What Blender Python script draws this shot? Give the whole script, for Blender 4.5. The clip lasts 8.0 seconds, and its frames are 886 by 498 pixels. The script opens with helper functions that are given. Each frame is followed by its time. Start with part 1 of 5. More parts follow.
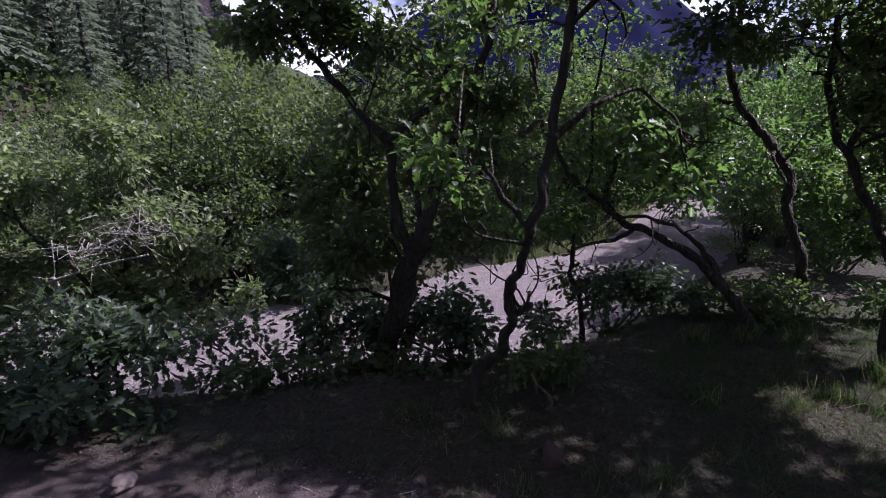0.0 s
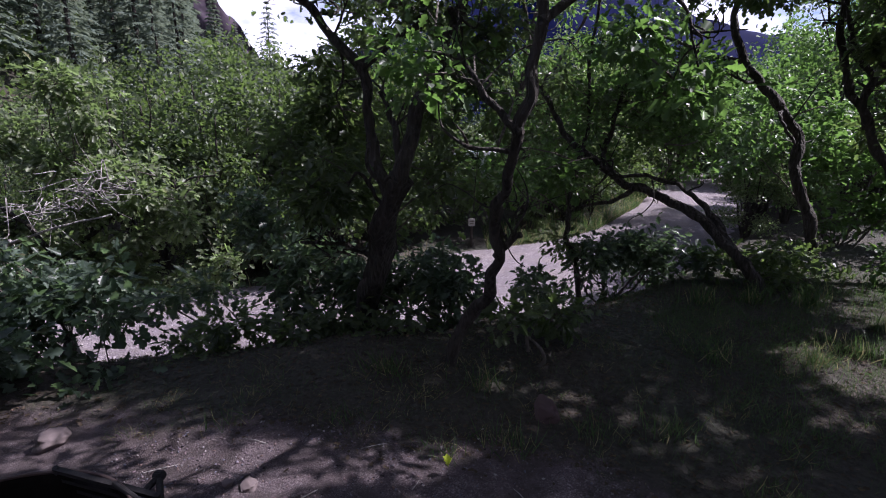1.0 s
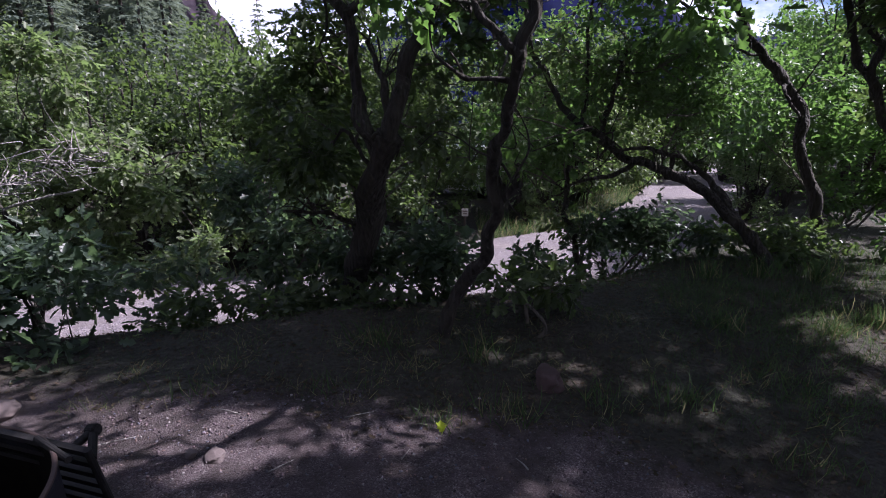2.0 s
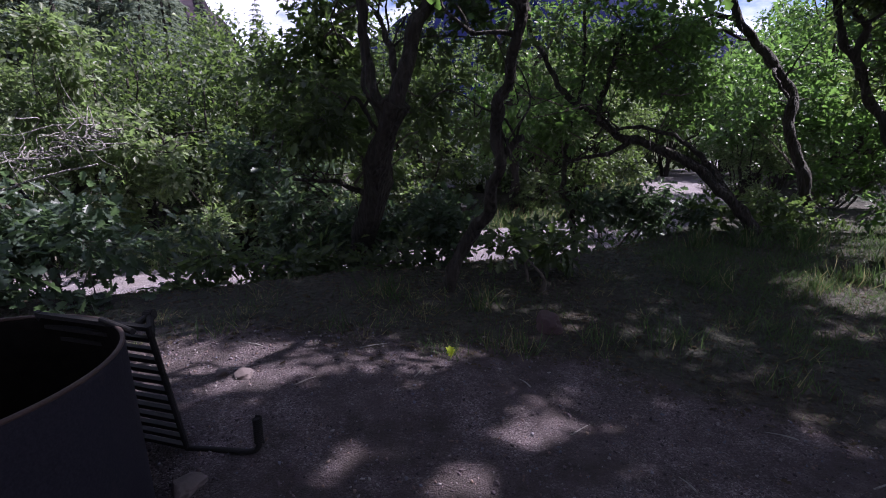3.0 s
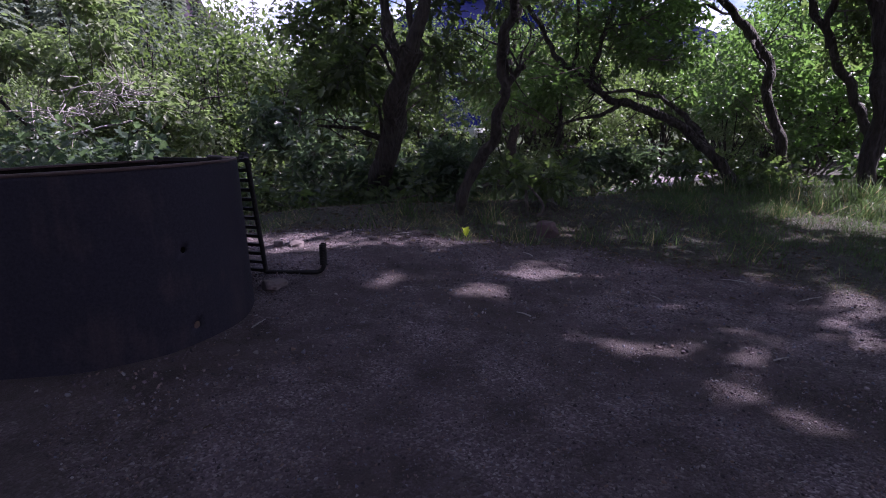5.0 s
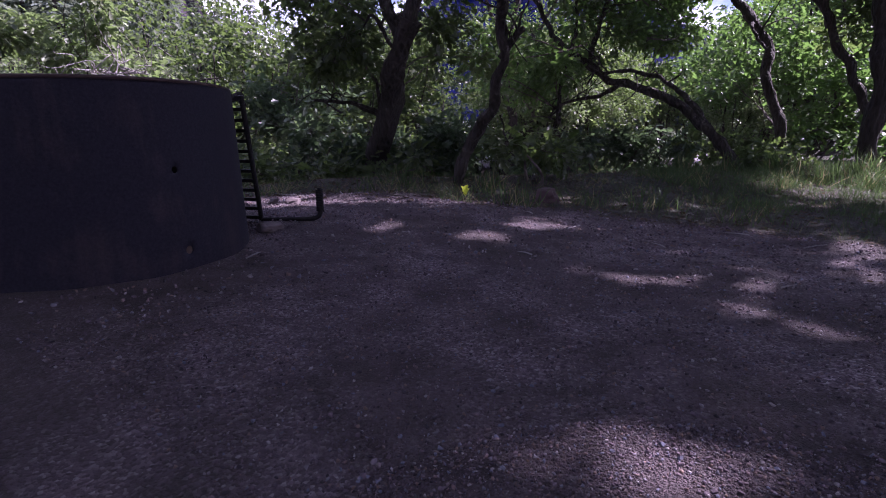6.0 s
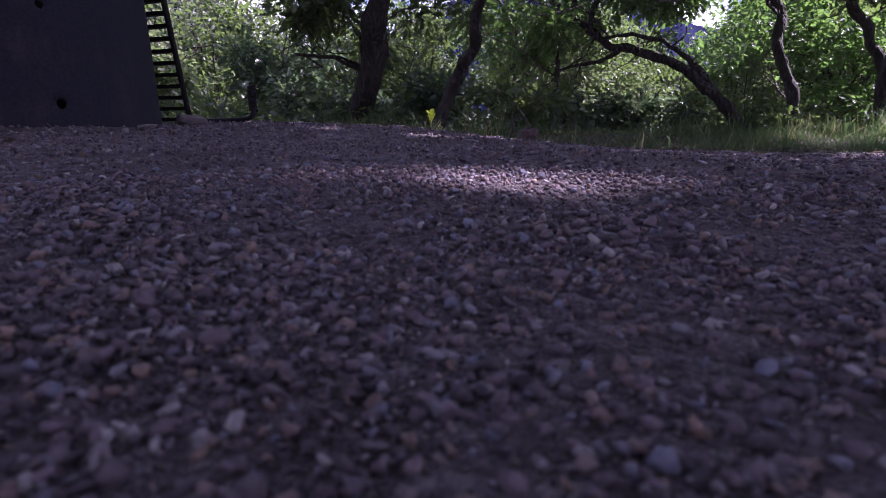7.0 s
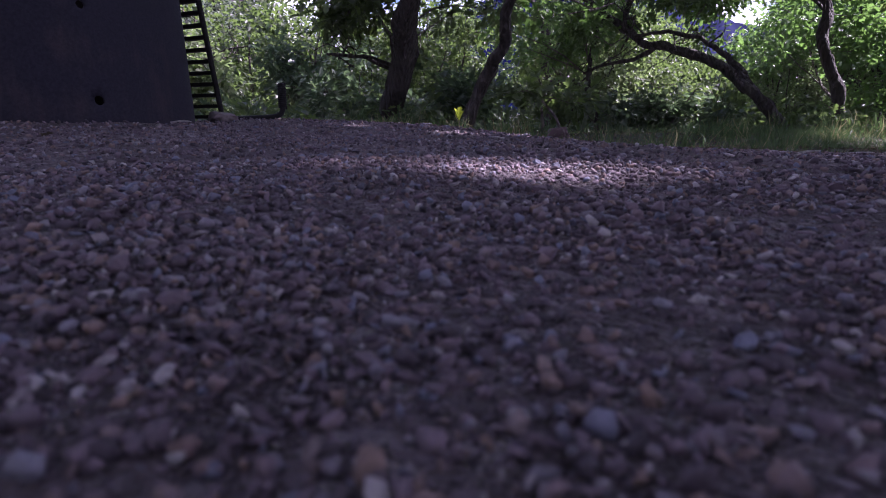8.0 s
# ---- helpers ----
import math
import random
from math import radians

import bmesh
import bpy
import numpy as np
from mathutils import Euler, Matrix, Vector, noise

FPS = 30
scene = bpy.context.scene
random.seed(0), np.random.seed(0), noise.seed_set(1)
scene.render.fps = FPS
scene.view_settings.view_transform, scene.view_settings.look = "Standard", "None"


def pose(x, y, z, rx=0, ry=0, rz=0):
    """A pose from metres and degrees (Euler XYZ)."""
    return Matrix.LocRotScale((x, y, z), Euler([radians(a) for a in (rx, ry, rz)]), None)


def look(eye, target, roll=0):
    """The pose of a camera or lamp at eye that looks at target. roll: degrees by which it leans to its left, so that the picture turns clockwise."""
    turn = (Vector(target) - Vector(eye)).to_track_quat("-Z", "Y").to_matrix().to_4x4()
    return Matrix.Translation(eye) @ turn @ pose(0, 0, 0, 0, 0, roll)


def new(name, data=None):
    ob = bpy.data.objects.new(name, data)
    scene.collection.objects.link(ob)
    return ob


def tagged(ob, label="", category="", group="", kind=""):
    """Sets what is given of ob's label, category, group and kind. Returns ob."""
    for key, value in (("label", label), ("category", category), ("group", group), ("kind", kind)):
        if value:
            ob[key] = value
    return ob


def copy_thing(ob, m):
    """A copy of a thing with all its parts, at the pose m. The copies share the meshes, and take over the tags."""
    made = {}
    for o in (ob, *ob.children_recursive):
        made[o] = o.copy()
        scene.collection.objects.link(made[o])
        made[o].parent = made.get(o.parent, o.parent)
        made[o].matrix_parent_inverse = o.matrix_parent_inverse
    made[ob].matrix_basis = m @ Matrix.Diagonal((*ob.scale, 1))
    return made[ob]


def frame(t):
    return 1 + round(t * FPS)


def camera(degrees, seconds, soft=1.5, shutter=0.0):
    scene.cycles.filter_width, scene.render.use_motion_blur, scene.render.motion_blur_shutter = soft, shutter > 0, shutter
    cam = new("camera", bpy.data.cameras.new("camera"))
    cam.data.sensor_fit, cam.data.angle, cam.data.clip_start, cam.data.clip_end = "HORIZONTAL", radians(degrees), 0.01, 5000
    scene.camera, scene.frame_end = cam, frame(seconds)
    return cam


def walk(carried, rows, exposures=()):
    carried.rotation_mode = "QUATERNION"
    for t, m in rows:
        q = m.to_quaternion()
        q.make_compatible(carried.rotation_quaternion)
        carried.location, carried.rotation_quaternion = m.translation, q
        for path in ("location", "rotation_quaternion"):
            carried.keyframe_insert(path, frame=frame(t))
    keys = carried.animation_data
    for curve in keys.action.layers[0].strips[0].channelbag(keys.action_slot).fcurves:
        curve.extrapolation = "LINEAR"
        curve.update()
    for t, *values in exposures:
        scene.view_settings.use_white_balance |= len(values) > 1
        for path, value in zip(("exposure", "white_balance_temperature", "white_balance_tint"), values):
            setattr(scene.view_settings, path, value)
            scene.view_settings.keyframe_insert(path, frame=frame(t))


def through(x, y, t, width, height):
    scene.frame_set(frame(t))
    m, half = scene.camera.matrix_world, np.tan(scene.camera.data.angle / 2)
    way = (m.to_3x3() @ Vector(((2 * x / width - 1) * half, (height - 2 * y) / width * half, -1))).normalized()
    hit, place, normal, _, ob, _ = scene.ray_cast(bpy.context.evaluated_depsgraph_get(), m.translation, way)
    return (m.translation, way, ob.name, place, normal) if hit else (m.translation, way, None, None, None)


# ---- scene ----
cam = camera(82.1, 8.0, soft=0.95)
METRES, EYE, TILT, LEAN, TURN = 2.77, 1.883, -13.0, 0.0, 0.0
ROWS = [
    (0.0, 0.0, 0.0, 0.0, 0.0, 0.0, 0.0),
    (0.5, 0.0224, 0.0602, -0.0791, -0.14, 0.12, 0.05),
    (1.0, 0.0364, 0.1266, -0.1411, -0.32, 0.14, 0.11),
    (1.5, 0.0437, 0.2067, -0.1788, -0.76, 0.15, 0.23),
    (3.0, 0.0186, 0.1535, -0.3139, -1.41, 0.36, 0.35),
    (3.5, 0.0482, 0.0756, -0.3736, -1.45, 0.4, 0.31),
    (4.0, 0.0294, 0.0215, -0.4252, -1.58, 0.4, 0.38),
    (4.5, -0.0196, 0.0012, -0.4685, -1.73, 0.47, 0.39),
    (6.0, -0.025, 0.0151, -0.5691, -2.11, 0.48, 0.51),
    (6.5, 0.0259, 0.05, -0.6328, -2.15, 0.68, 0.56),
    (7.0, 0.0574, 0.087, -0.6849, -0.59, 0.79, 0.08),
    (7.5, 0.062, 0.0896, -0.6872, 1.79, 0.78, -0.59),
    (8.0, 0.0627, 0.0888, -0.6877, 2.66, 0.78, -0.83),
]
walk(cam, [(t, pose(0, 0, EYE, TILT, LEAN, TURN) @ pose(METRES * x, METRES * y, METRES * z, 90 + pitch, roll, yaw)) for t, x, y, z, yaw, pitch, roll in ROWS],
     exposures=((0.0, 0.90, 5800, 38), (1.5, 1.23, 5750, 32), (3.0, 1.29, 5740, 35), (4.5, 1.50, 5720, 41), (6.5, 1.76, 5640, 60), (8.0, 2.0, 5640, 53)))
cam.data.dof.use_dof = True
cam.data.dof.focus_distance, cam.data.dof.aperture_fstop = 1.0, 19.0
# ---- light and sky ----
SUN_TO = Vector((0.80, 0.24, 0.95)).normalized()
sun_data = bpy.data.lights.new("sun", "SUN")
sun_data.energy, sun_data.angle, sun_data.color = 5.0, radians(0.85), (1.0, 0.985, 0.86)
sun = new("sun", sun_data)
sun.matrix_world = look(SUN_TO * 50, (0, 0, 0))

world = bpy.data.worlds.new("world")
scene.world = world
world.use_nodes = True
wt = world.node_tree
wt.nodes.clear()
w_out = wt.nodes.new("ShaderNodeOutputWorld")
w_bg = wt.nodes.new("ShaderNodeBackground")
w_sky = wt.nodes.new("ShaderNodeTexSky")
w_sky.sky_type = "NISHITA"
w_sky.sun_disc = False
w_sky.sun_elevation = math.asin(SUN_TO.z)
w_sky.sun_rotation = math.atan2(SUN_TO.x, SUN_TO.y)
w_sky.altitude = 2000
w_bg.inputs["Strength"].default_value = 0.05
w_co = wt.nodes.new("ShaderNodeTexCoord")
w_map = wt.nodes.new("ShaderNodeMapping")
w_map.inputs["Scale"].default_value = (2.2, 2.2, 5.0)
w_map.inputs["Location"].default_value = (0.35, 0.1, 0.2)
w_noise = wt.nodes.new("ShaderNodeTexNoise")
w_noise.inputs["Scale"].default_value = 1.6
w_noise.inputs["Detail"].default_value = 8
w_noise.inputs["Roughness"].default_value = 0.58
w_ramp = wt.nodes.new("ShaderNodeValToRGB")
w_ramp.color_ramp.elements[0].position = 0.50
w_ramp.color_ramp.elements[1].position = 0.64
w_mix = wt.nodes.new("ShaderNodeMix")
w_mix.data_type = "RGBA"
w_mix.inputs["B"].default_value = (13.0, 13.4, 14.5, 1)
wt.links.new(w_co.outputs["Generated"], w_map.inputs["Vector"])
wt.links.new(w_map.outputs[0], w_noise.inputs["Vector"])
w_sep = wt.nodes.new("ShaderNodeSeparateXYZ")
w_low = wt.nodes.new("ShaderNodeMapRange")
w_low.inputs["From Min"].default_value, w_low.inputs["From Max"].default_value = 0.05, 0.40
w_low.inputs["To Min"].default_value, w_low.inputs["To Max"].default_value = 0.16, 0.0
w_sum = wt.nodes.new("ShaderNodeMath")
wt.links.new(w_co.outputs["Generated"], w_sep.inputs[0])
wt.links.new(w_sep.outputs["Z"], w_low.inputs["Value"])
wt.links.new(w_low.outputs[0], w_sum.inputs[0])
wt.links.new(w_noise.outputs[0], w_sum.inputs[1])
wt.links.new(w_sum.outputs[0], w_ramp.inputs[0])
wt.links.new(w_ramp.outputs[0], w_mix.inputs["Factor"])
wt.links.new(w_sky.outputs[0], w_mix.inputs["A"])
wt.links.new(w_mix.outputs["Result"], w_bg.inputs[0])
wt.links.new(w_bg.outputs[0], w_out.inputs[0])


# ---- materials ----
def material(name):
    m = bpy.data.materials.new(name)
    m.use_nodes = True
    nt = m.node_tree
    return m, nt, nt.nodes["Principled BSDF"]


def node(nt, kind, **values):
    n = nt.nodes.new(kind)
    for key, value in values.items():
        n.inputs[key.replace("_", " ")].default_value = value
    return n


def coords(nt, scale=(1, 1, 1)):
    g = nt.nodes.new("ShaderNodeNewGeometry")
    mp = nt.nodes.new("ShaderNodeMapping")
    mp.inputs["Scale"].default_value = scale
    nt.links.new(g.outputs["Position"], mp.inputs["Vector"])
    return mp.outputs[0]


def noise_tex(nt, vec, scale, detail=5.0, rough=0.6):
    n = node(nt, "ShaderNodeTexNoise", Scale=scale, Detail=detail, Roughness=rough)
    nt.links.new(vec, n.inputs["Vector"])
    return n.outputs[0]


def voronoi_tex(nt, vec, scale, out="Distance"):
    n = node(nt, "ShaderNodeTexVoronoi", Scale=scale)
    nt.links.new(vec, n.inputs["Vector"])
    return n.outputs[out]


def ramp(nt, fac, stops):
    n = nt.nodes.new("ShaderNodeValToRGB")
    els = n.color_ramp.elements
    while len(els) < len(stops):
        els.new(0.5)
    for e, (p, c) in zip(els, stops):
        e.position, e.color = p, (*c, 1)
    nt.links.new(fac, n.inputs[0])
    return n.outputs[0]


def mix(nt, fac, a, b, blend="MIX"):
    n = nt.nodes.new("ShaderNodeMix")
    n.data_type, n.blend_type = "RGBA", blend
    for sock, val in (("Factor", fac), ("A", a), ("B", b)):
        if isinstance(val, (int, float)):
            n.inputs[sock].default_value = val
        elif isinstance(val, tuple):
            n.inputs[sock].default_value = (*val, 1)
        else:
            nt.links.new(val, n.inputs[sock])
    return n.outputs["Result"]


def math_node(nt, op, a, b=0.0):
    n = nt.nodes.new("ShaderNodeMath")
    n.operation = op
    for i, val in enumerate((a, b)):
        if isinstance(val, (int, float)):
            n.inputs[i].default_value = val
        else:
            nt.links.new(val, n.inputs[i])
    return n.outputs[0]


def bump(nt, bsdf, height, strength, distance):
    n = node(nt, "ShaderNodeBump", Strength=strength, Distance=distance)
    nt.links.new(height, n.inputs["Height"])
    nt.links.new(n.outputs[0], bsdf.inputs["Normal"])


def leaf_material(name, dark, light, glow, rough=0.5, through=0.41):
    """Leaves: a glossy upper skin over a sheet that lets light through, each leaf its own shade."""
    m, nt, b = material(name)
    g = nt.nodes.new("ShaderNodeNewGeometry")
    col = ramp(nt, g.outputs["Random Per Island"], [(0.0, tuple(c * 0.6 for c in dark)), (0.3, dark), (0.6, light), (0.9, tuple(c * 1.35 for c in light)), (0.965, glow), (1.0, (0.16, 0.13, 0.06))])
    big = noise_tex(nt, coords(nt), 1.7, 2.0)
    col = mix(nt, 0.45, col, ramp(nt, big, [(0.3, dark), (0.7, light)]))
    spots = noise_tex(nt, coords(nt), 95.0, 3.0)
    col = mix(nt, math_node(nt, "MULTIPLY", math_node(nt, "GREATER_THAN", spots, 0.66), 0.5), col, (0.10, 0.075, 0.03))
    nt.links.new(col, b.inputs["Base Color"])
    b.inputs["Roughness"].default_value = rough
    b.inputs["Specular IOR Level"].default_value = 0.30
    tr = nt.nodes.new("ShaderNodeBsdfTranslucent")
    nt.links.new(mix(nt, 0.65, col, glow), tr.inputs[0])
    ms = nt.nodes.new("ShaderNodeMixShader")
    ms.inputs[0].default_value = through
    nt.links.new(b.outputs[0], ms.inputs[1])
    nt.links.new(tr.outputs[0], ms.inputs[2])
    nt.links.new(ms.outputs[0], nt.nodes["Material Output"].inputs[0])
    return m


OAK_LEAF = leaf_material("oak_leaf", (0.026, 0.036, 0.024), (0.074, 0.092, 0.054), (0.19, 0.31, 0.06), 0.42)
# lighter copy of the oak leaf, sunlight put into its colour
OAK_LEAF_BRIGHT = leaf_material("oak_leaf_sunlit", (0.030, 0.052, 0.027), (0.078, 0.122, 0.056), (0.21, 0.42, 0.07), 0.45, 0.39)
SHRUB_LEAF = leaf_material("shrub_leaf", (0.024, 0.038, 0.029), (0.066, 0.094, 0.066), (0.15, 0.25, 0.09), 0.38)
# palest leaf, raised to carry direct sun on the bushy oak
PALE_LEAF = leaf_material("sunlit_pale_leaf", (0.047, 0.062, 0.040), (0.165, 0.185, 0.118), (0.27, 0.42, 0.11), 0.42)
NEEDLE = leaf_material("spruce_needle", (0.05, 0.075, 0.06), (0.13, 0.165, 0.135), (0.19, 0.23, 0.15), 0.7)
GRASS = leaf_material("grass", (0.020, 0.040, 0.016), (0.055, 0.098, 0.036), (0.13, 0.22, 0.06), 0.5)
DRY_GRASS = leaf_material("dry_grass", (0.16, 0.14, 0.07), (0.27, 0.24, 0.12), (0.34, 0.32, 0.16), 0.6)
YELLOW_LEAF = leaf_material("yellow_leaf", (0.25, 0.32, 0.03), (0.36, 0.44, 0.04), (0.45, 0.55, 0.05), 0.5)


def bark_material(name, dark, light):
    m, nt, b = material(name)
    v = coords(nt, (1, 1, 0.22))
    cells = voronoi_tex(nt, v, 42.0)
    fine = noise_tex(nt, coords(nt, (1, 1, 0.4)), 60.0, 6.0, 0.7)
    big = noise_tex(nt, coords(nt), 3.0, 3.0)
    h = math_node(nt, "ADD", math_node(nt, "MULTIPLY", cells, 1.2), math_node(nt, "MULTIPLY", fine, 0.7))
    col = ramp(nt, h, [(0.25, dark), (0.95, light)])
    lichen = ramp(nt, big, [(0.55, (0, 0, 0)), (0.7, (1, 1, 1))])
    col = mix(nt, math_node(nt, "MULTIPLY", lichen, 0.22), col, (0.13, 0.12, 0.10))
    nt.links.new(col, b.inputs["Base Color"])
    b.inputs["Roughness"].default_value = 0.9
    bump(nt, b, h, 1.0, 0.03)
    return m


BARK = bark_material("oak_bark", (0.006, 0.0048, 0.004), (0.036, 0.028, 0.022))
TWIG = bark_material("twig_bark", (0.03, 0.025, 0.021), (0.11, 0.093, 0.078))
DEAD = bark_material("dead_wood", (0.14, 0.125, 0.12), (0.34, 0.31, 0.30))


def gravel_nodes(nt, base, dust, stone_scale, soil):
    """Crushed stone in dust: two sizes of chips, each its own grey, with worn dusty patches. Gives colour and relief."""
    v = coords(nt)
    chips = node(nt, "ShaderNodeTexVoronoi", Scale=stone_scale)
    nt.links.new(v, chips.inputs["Vector"])
    small = node(nt, "ShaderNodeTexVoronoi", Scale=stone_scale * 2.7)
    nt.links.new(v, small.inputs["Vector"])
    sep = nt.nodes.new("ShaderNodeSeparateColor")
    nt.links.new(chips.outputs["Color"], sep.inputs[0])
    stone = ramp(nt, sep.outputs[0], [(0.0, tuple(c * 0.4 for c in base)), (0.5, base), (0.82, tuple(c * 1.5 for c in base)), (1.0, (0.52, 0.46, 0.46))])
    fines = ramp(nt, noise_tex(nt, v, stone_scale * 1.3, 6.0, 0.7), [(0.3, tuple(c * 0.7 for c in dust)), (0.7, dust)])
    patch = ramp(nt, noise_tex(nt, v, 1.6, 4.0), [(0.40, (0.1, 0.1, 0.1)), (0.58, (0.9, 0.9, 0.9))])
    col = mix(nt, patch, fines, stone)
    col = mix(nt, ramp(nt, noise_tex(nt, v, 1.1, 6.0), [(0.48, (0, 0, 0)), (0.62, (0.85, 0.85, 0.85))]), col, soil)
    col = mix(nt, ramp(nt, noise_tex(nt, v, 8.0, 5.0, 0.65), [(0.40, (0, 0, 0)), (0.66, (0.8, 0.8, 0.8))]), col, tuple(c * 0.62 for c in soil))
    h = math_node(nt, "SUBTRACT", math_node(nt, "MULTIPLY", small.outputs["Distance"], -0.5), chips.outputs["Distance"])
    return col, h


def gravel_material(name, base, dust, stone_scale, soil):
    m, nt, b = material(name)
    col, h = gravel_nodes(nt, base, dust, stone_scale, soil)
    nt.links.new(col, b.inputs["Base Color"])
    b.inputs["Roughness"].default_value = 0.9
    bump(nt, b, h, 1.0, 0.8 / stone_scale)
    return m


ROAD_GRAVEL = gravel_material("road_gravel", (0.19, 0.16, 0.185), (0.205, 0.172, 0.195), 45.0, (0.22, 0.185, 0.185))


def pitch_material():
    """Leaf litter and thin moss that gives way to the trodden gravel of the pitch."""
    m, nt, b = material("pitch_ground")
    v = coords(nt)
    big = noise_tex(nt, v, 0.9, 5.0)
    fine = noise_tex(nt, v, 38.0, 8.0, 0.75)
    litter = voronoi_tex(nt, v, 26.0)
    col = ramp(nt, fine, [(0.3, (0.012, 0.009, 0.007)), (0.5, (0.032, 0.023, 0.016)), (0.66, (0.062, 0.047, 0.033))])
    col = mix(nt, ramp(nt, big, [(0.4, (0, 0, 0)), (0.6, (0.8, 0.8, 0.8))]), col, (0.024, 0.026, 0.015))
    pad = nt.nodes.new("ShaderNodeAttribute")
    pad.attribute_name = "pad"
    ragged = math_node(nt, "MULTIPLY", math_node(nt, "SUBTRACT", noise_tex(nt, v, 11.0, 6.0, 0.7), 0.5), 1.5)
    mask = ramp(nt, math_node(nt, "ADD", pad.outputs["Fac"], ragged), [(0.25, (0, 0, 0)), (0.75, (1, 1, 1))])
    gcol, gh = gravel_nodes(nt, (0.20, 0.150, 0.168), (0.12, 0.085, 0.09), 210.0, (0.070, 0.048, 0.046))
    nt.links.new(mix(nt, mask, col, gcol), b.inputs["Base Color"])
    b.inputs["Roughness"].default_value = 0.92
    soft = math_node(nt, "ADD", fine, litter)
    bump(nt, b, mix(nt, mask, soft, math_node(nt, "MULTIPLY", gh, 0.8)), 1.0, 0.022)
    return m


PITCH = pitch_material()


def stone_material(name, stops, scale=18.0):
    m, nt, b = material(name)
    oi = nt.nodes.new("ShaderNodeNewGeometry")
    col = ramp(nt, oi.outputs["Random Per Island"], stops)
    grain = noise_tex(nt, coords(nt), scale * 12, 6.0, 0.7)
    col = mix(nt, 0.45, col, ramp(nt, grain, [(0.3, (0.06, 0.05, 0.05)), (0.75, (0.38, 0.35, 0.34))]), "OVERLAY")
    nt.links.new(col, b.inputs["Base Color"])
    b.inputs["Roughness"].default_value = 0.82
    bump(nt, b, grain, 0.5, 0.05 / scale)
    return m


CHIP = stone_material("stone_chip", [(0.0, (0.045, 0.033, 0.042)), (0.3, (0.125, 0.09, 0.108)), (0.6, (0.20, 0.145, 0.17)), (0.74, (0.25, 0.165, 0.135)), (0.86, (0.17, 0.175, 0.24)), (0.96, (0.30, 0.26, 0.27)), (1.0, (0.44, 0.40, 0.40))], 60.0)
ROCK = stone_material("field_rock", [(0.0, (0.13, 0.10, 0.10)), (1.0, (0.17, 0.138, 0.135))])
RED_ROCK = stone_material("red_rock", [(0.0, (0.085, 0.05, 0.052)), (1.0, (0.105, 0.062, 0.06))])


def steel_material(name, base, rust_amount, rough):
    m, nt, b = material(name)
    v = coords(nt)
    blot = noise_tex(nt, v, 3.6, 7.0, 0.6)
    streak = noise_tex(nt, coords(nt, (1, 1, 0.12)), 24.0, 5.0, 0.6)
    fine = noise_tex(nt, v, 160.0, 4.0, 0.7)
    f = math_node(nt, "ADD", math_node(nt, "MULTIPLY", blot, 0.65), math_node(nt, "MULTIPLY", streak, 0.35))
    mask = ramp(nt, f, [(0.62 - rust_amount, (0, 0, 0)), (0.80 - rust_amount, (1, 1, 1))])
    col = mix(nt, mask, base, (0.060, 0.043, 0.043))
    col = mix(nt, 0.2, col, ramp(nt, fine, [(0.3, (0.012, 0.012, 0.014)), (0.7, (0.08, 0.075, 0.08))]))
    nt.links.new(col, b.inputs["Base Color"])
    b.inputs["Metallic"].default_value = 0.15
    b.inputs["Specular IOR Level"].default_value = 0.2
    nt.links.new(ramp(nt, f, [(0.3, (rough, rough, rough)), (0.8, (0.85, 0.85, 0.85))]), b.inputs["Roughness"])
    bump(nt, b, math_node(nt, "ADD", fine, f), 0.25, 0.003)
    return m


RING_STEEL = steel_material("sooty_ring_steel", (0.012, 0.011, 0.021), 0.12, 0.72)
RIM_STEEL = steel_material("worn_rim_steel", (0.07, 0.042, 0.036), 0.16, 0.5)
GRATE_STEEL = steel_material("blackened_grate_steel", (0.012, 0.0105, 0.0105), 0.05, 0.6)


def plain(name, color, rough=0.6, var=0.25, scale=9.0, metal=0.0):
    m, nt, b = material(name)
    n = noise_tex(nt, coords(nt), scale, 6.0, 0.65)
    nt.links.new(ramp(nt, n, [(0.3, tuple(c * (1 - var) for c in color)), (0.7, color)]), b.inputs["Base Color"])
    b.inputs["Roughness"].default_value, b.inputs["Metallic"].default_value = rough, metal
    if rough > 0.9:
        b.inputs["Specular IOR Level"].default_value = 0.05
    return m


ASH = plain("ash", (0.17, 0.12, 0.09), 0.95, 0.6, 30.0)
CHAR = plain("charred_wood", (0.012, 0.010, 0.009), 0.92, 0.6, 25.0)
POST_WOOD = plain("post_wood", (0.045, 0.034, 0.026), 0.85, 0.4, 14.0)
SIGN_PAINT = plain("sign_paint", (0.34, 0.33, 0.29), 0.7, 0.2, 12.0)
BAR_PAINT = plain("sign_bar", (0.10, 0.07, 0.045), 0.7, 0.2)
WHITE_PAINT = plain("white_car_paint", (0.80, 0.80, 0.80), 0.3, 0.06, 3.0)
DARK_GLASS = plain("dark_car_glass", (0.02, 0.022, 0.025), 0.08, 0.1)
RUBBER = plain("rubber", (0.02, 0.02, 0.02), 0.8, 0.2)
RED_LAMP = plain("red_lens", (0.35, 0.02, 0.015), 0.25, 0.1)
HILL = plain("hillside_scrub", (0.06, 0.075, 0.04), 0.95, 0.6, 0.5)
CLIFF = plain("cliff_rock", (0.085, 0.066, 0.085), 0.95, 0.8, 0.16)
LITTER = leaf_material("fallen_leaf", (0.035, 0.025, 0.017), (0.085, 0.06, 0.042), (0.13, 0.10, 0.06), 0.7)
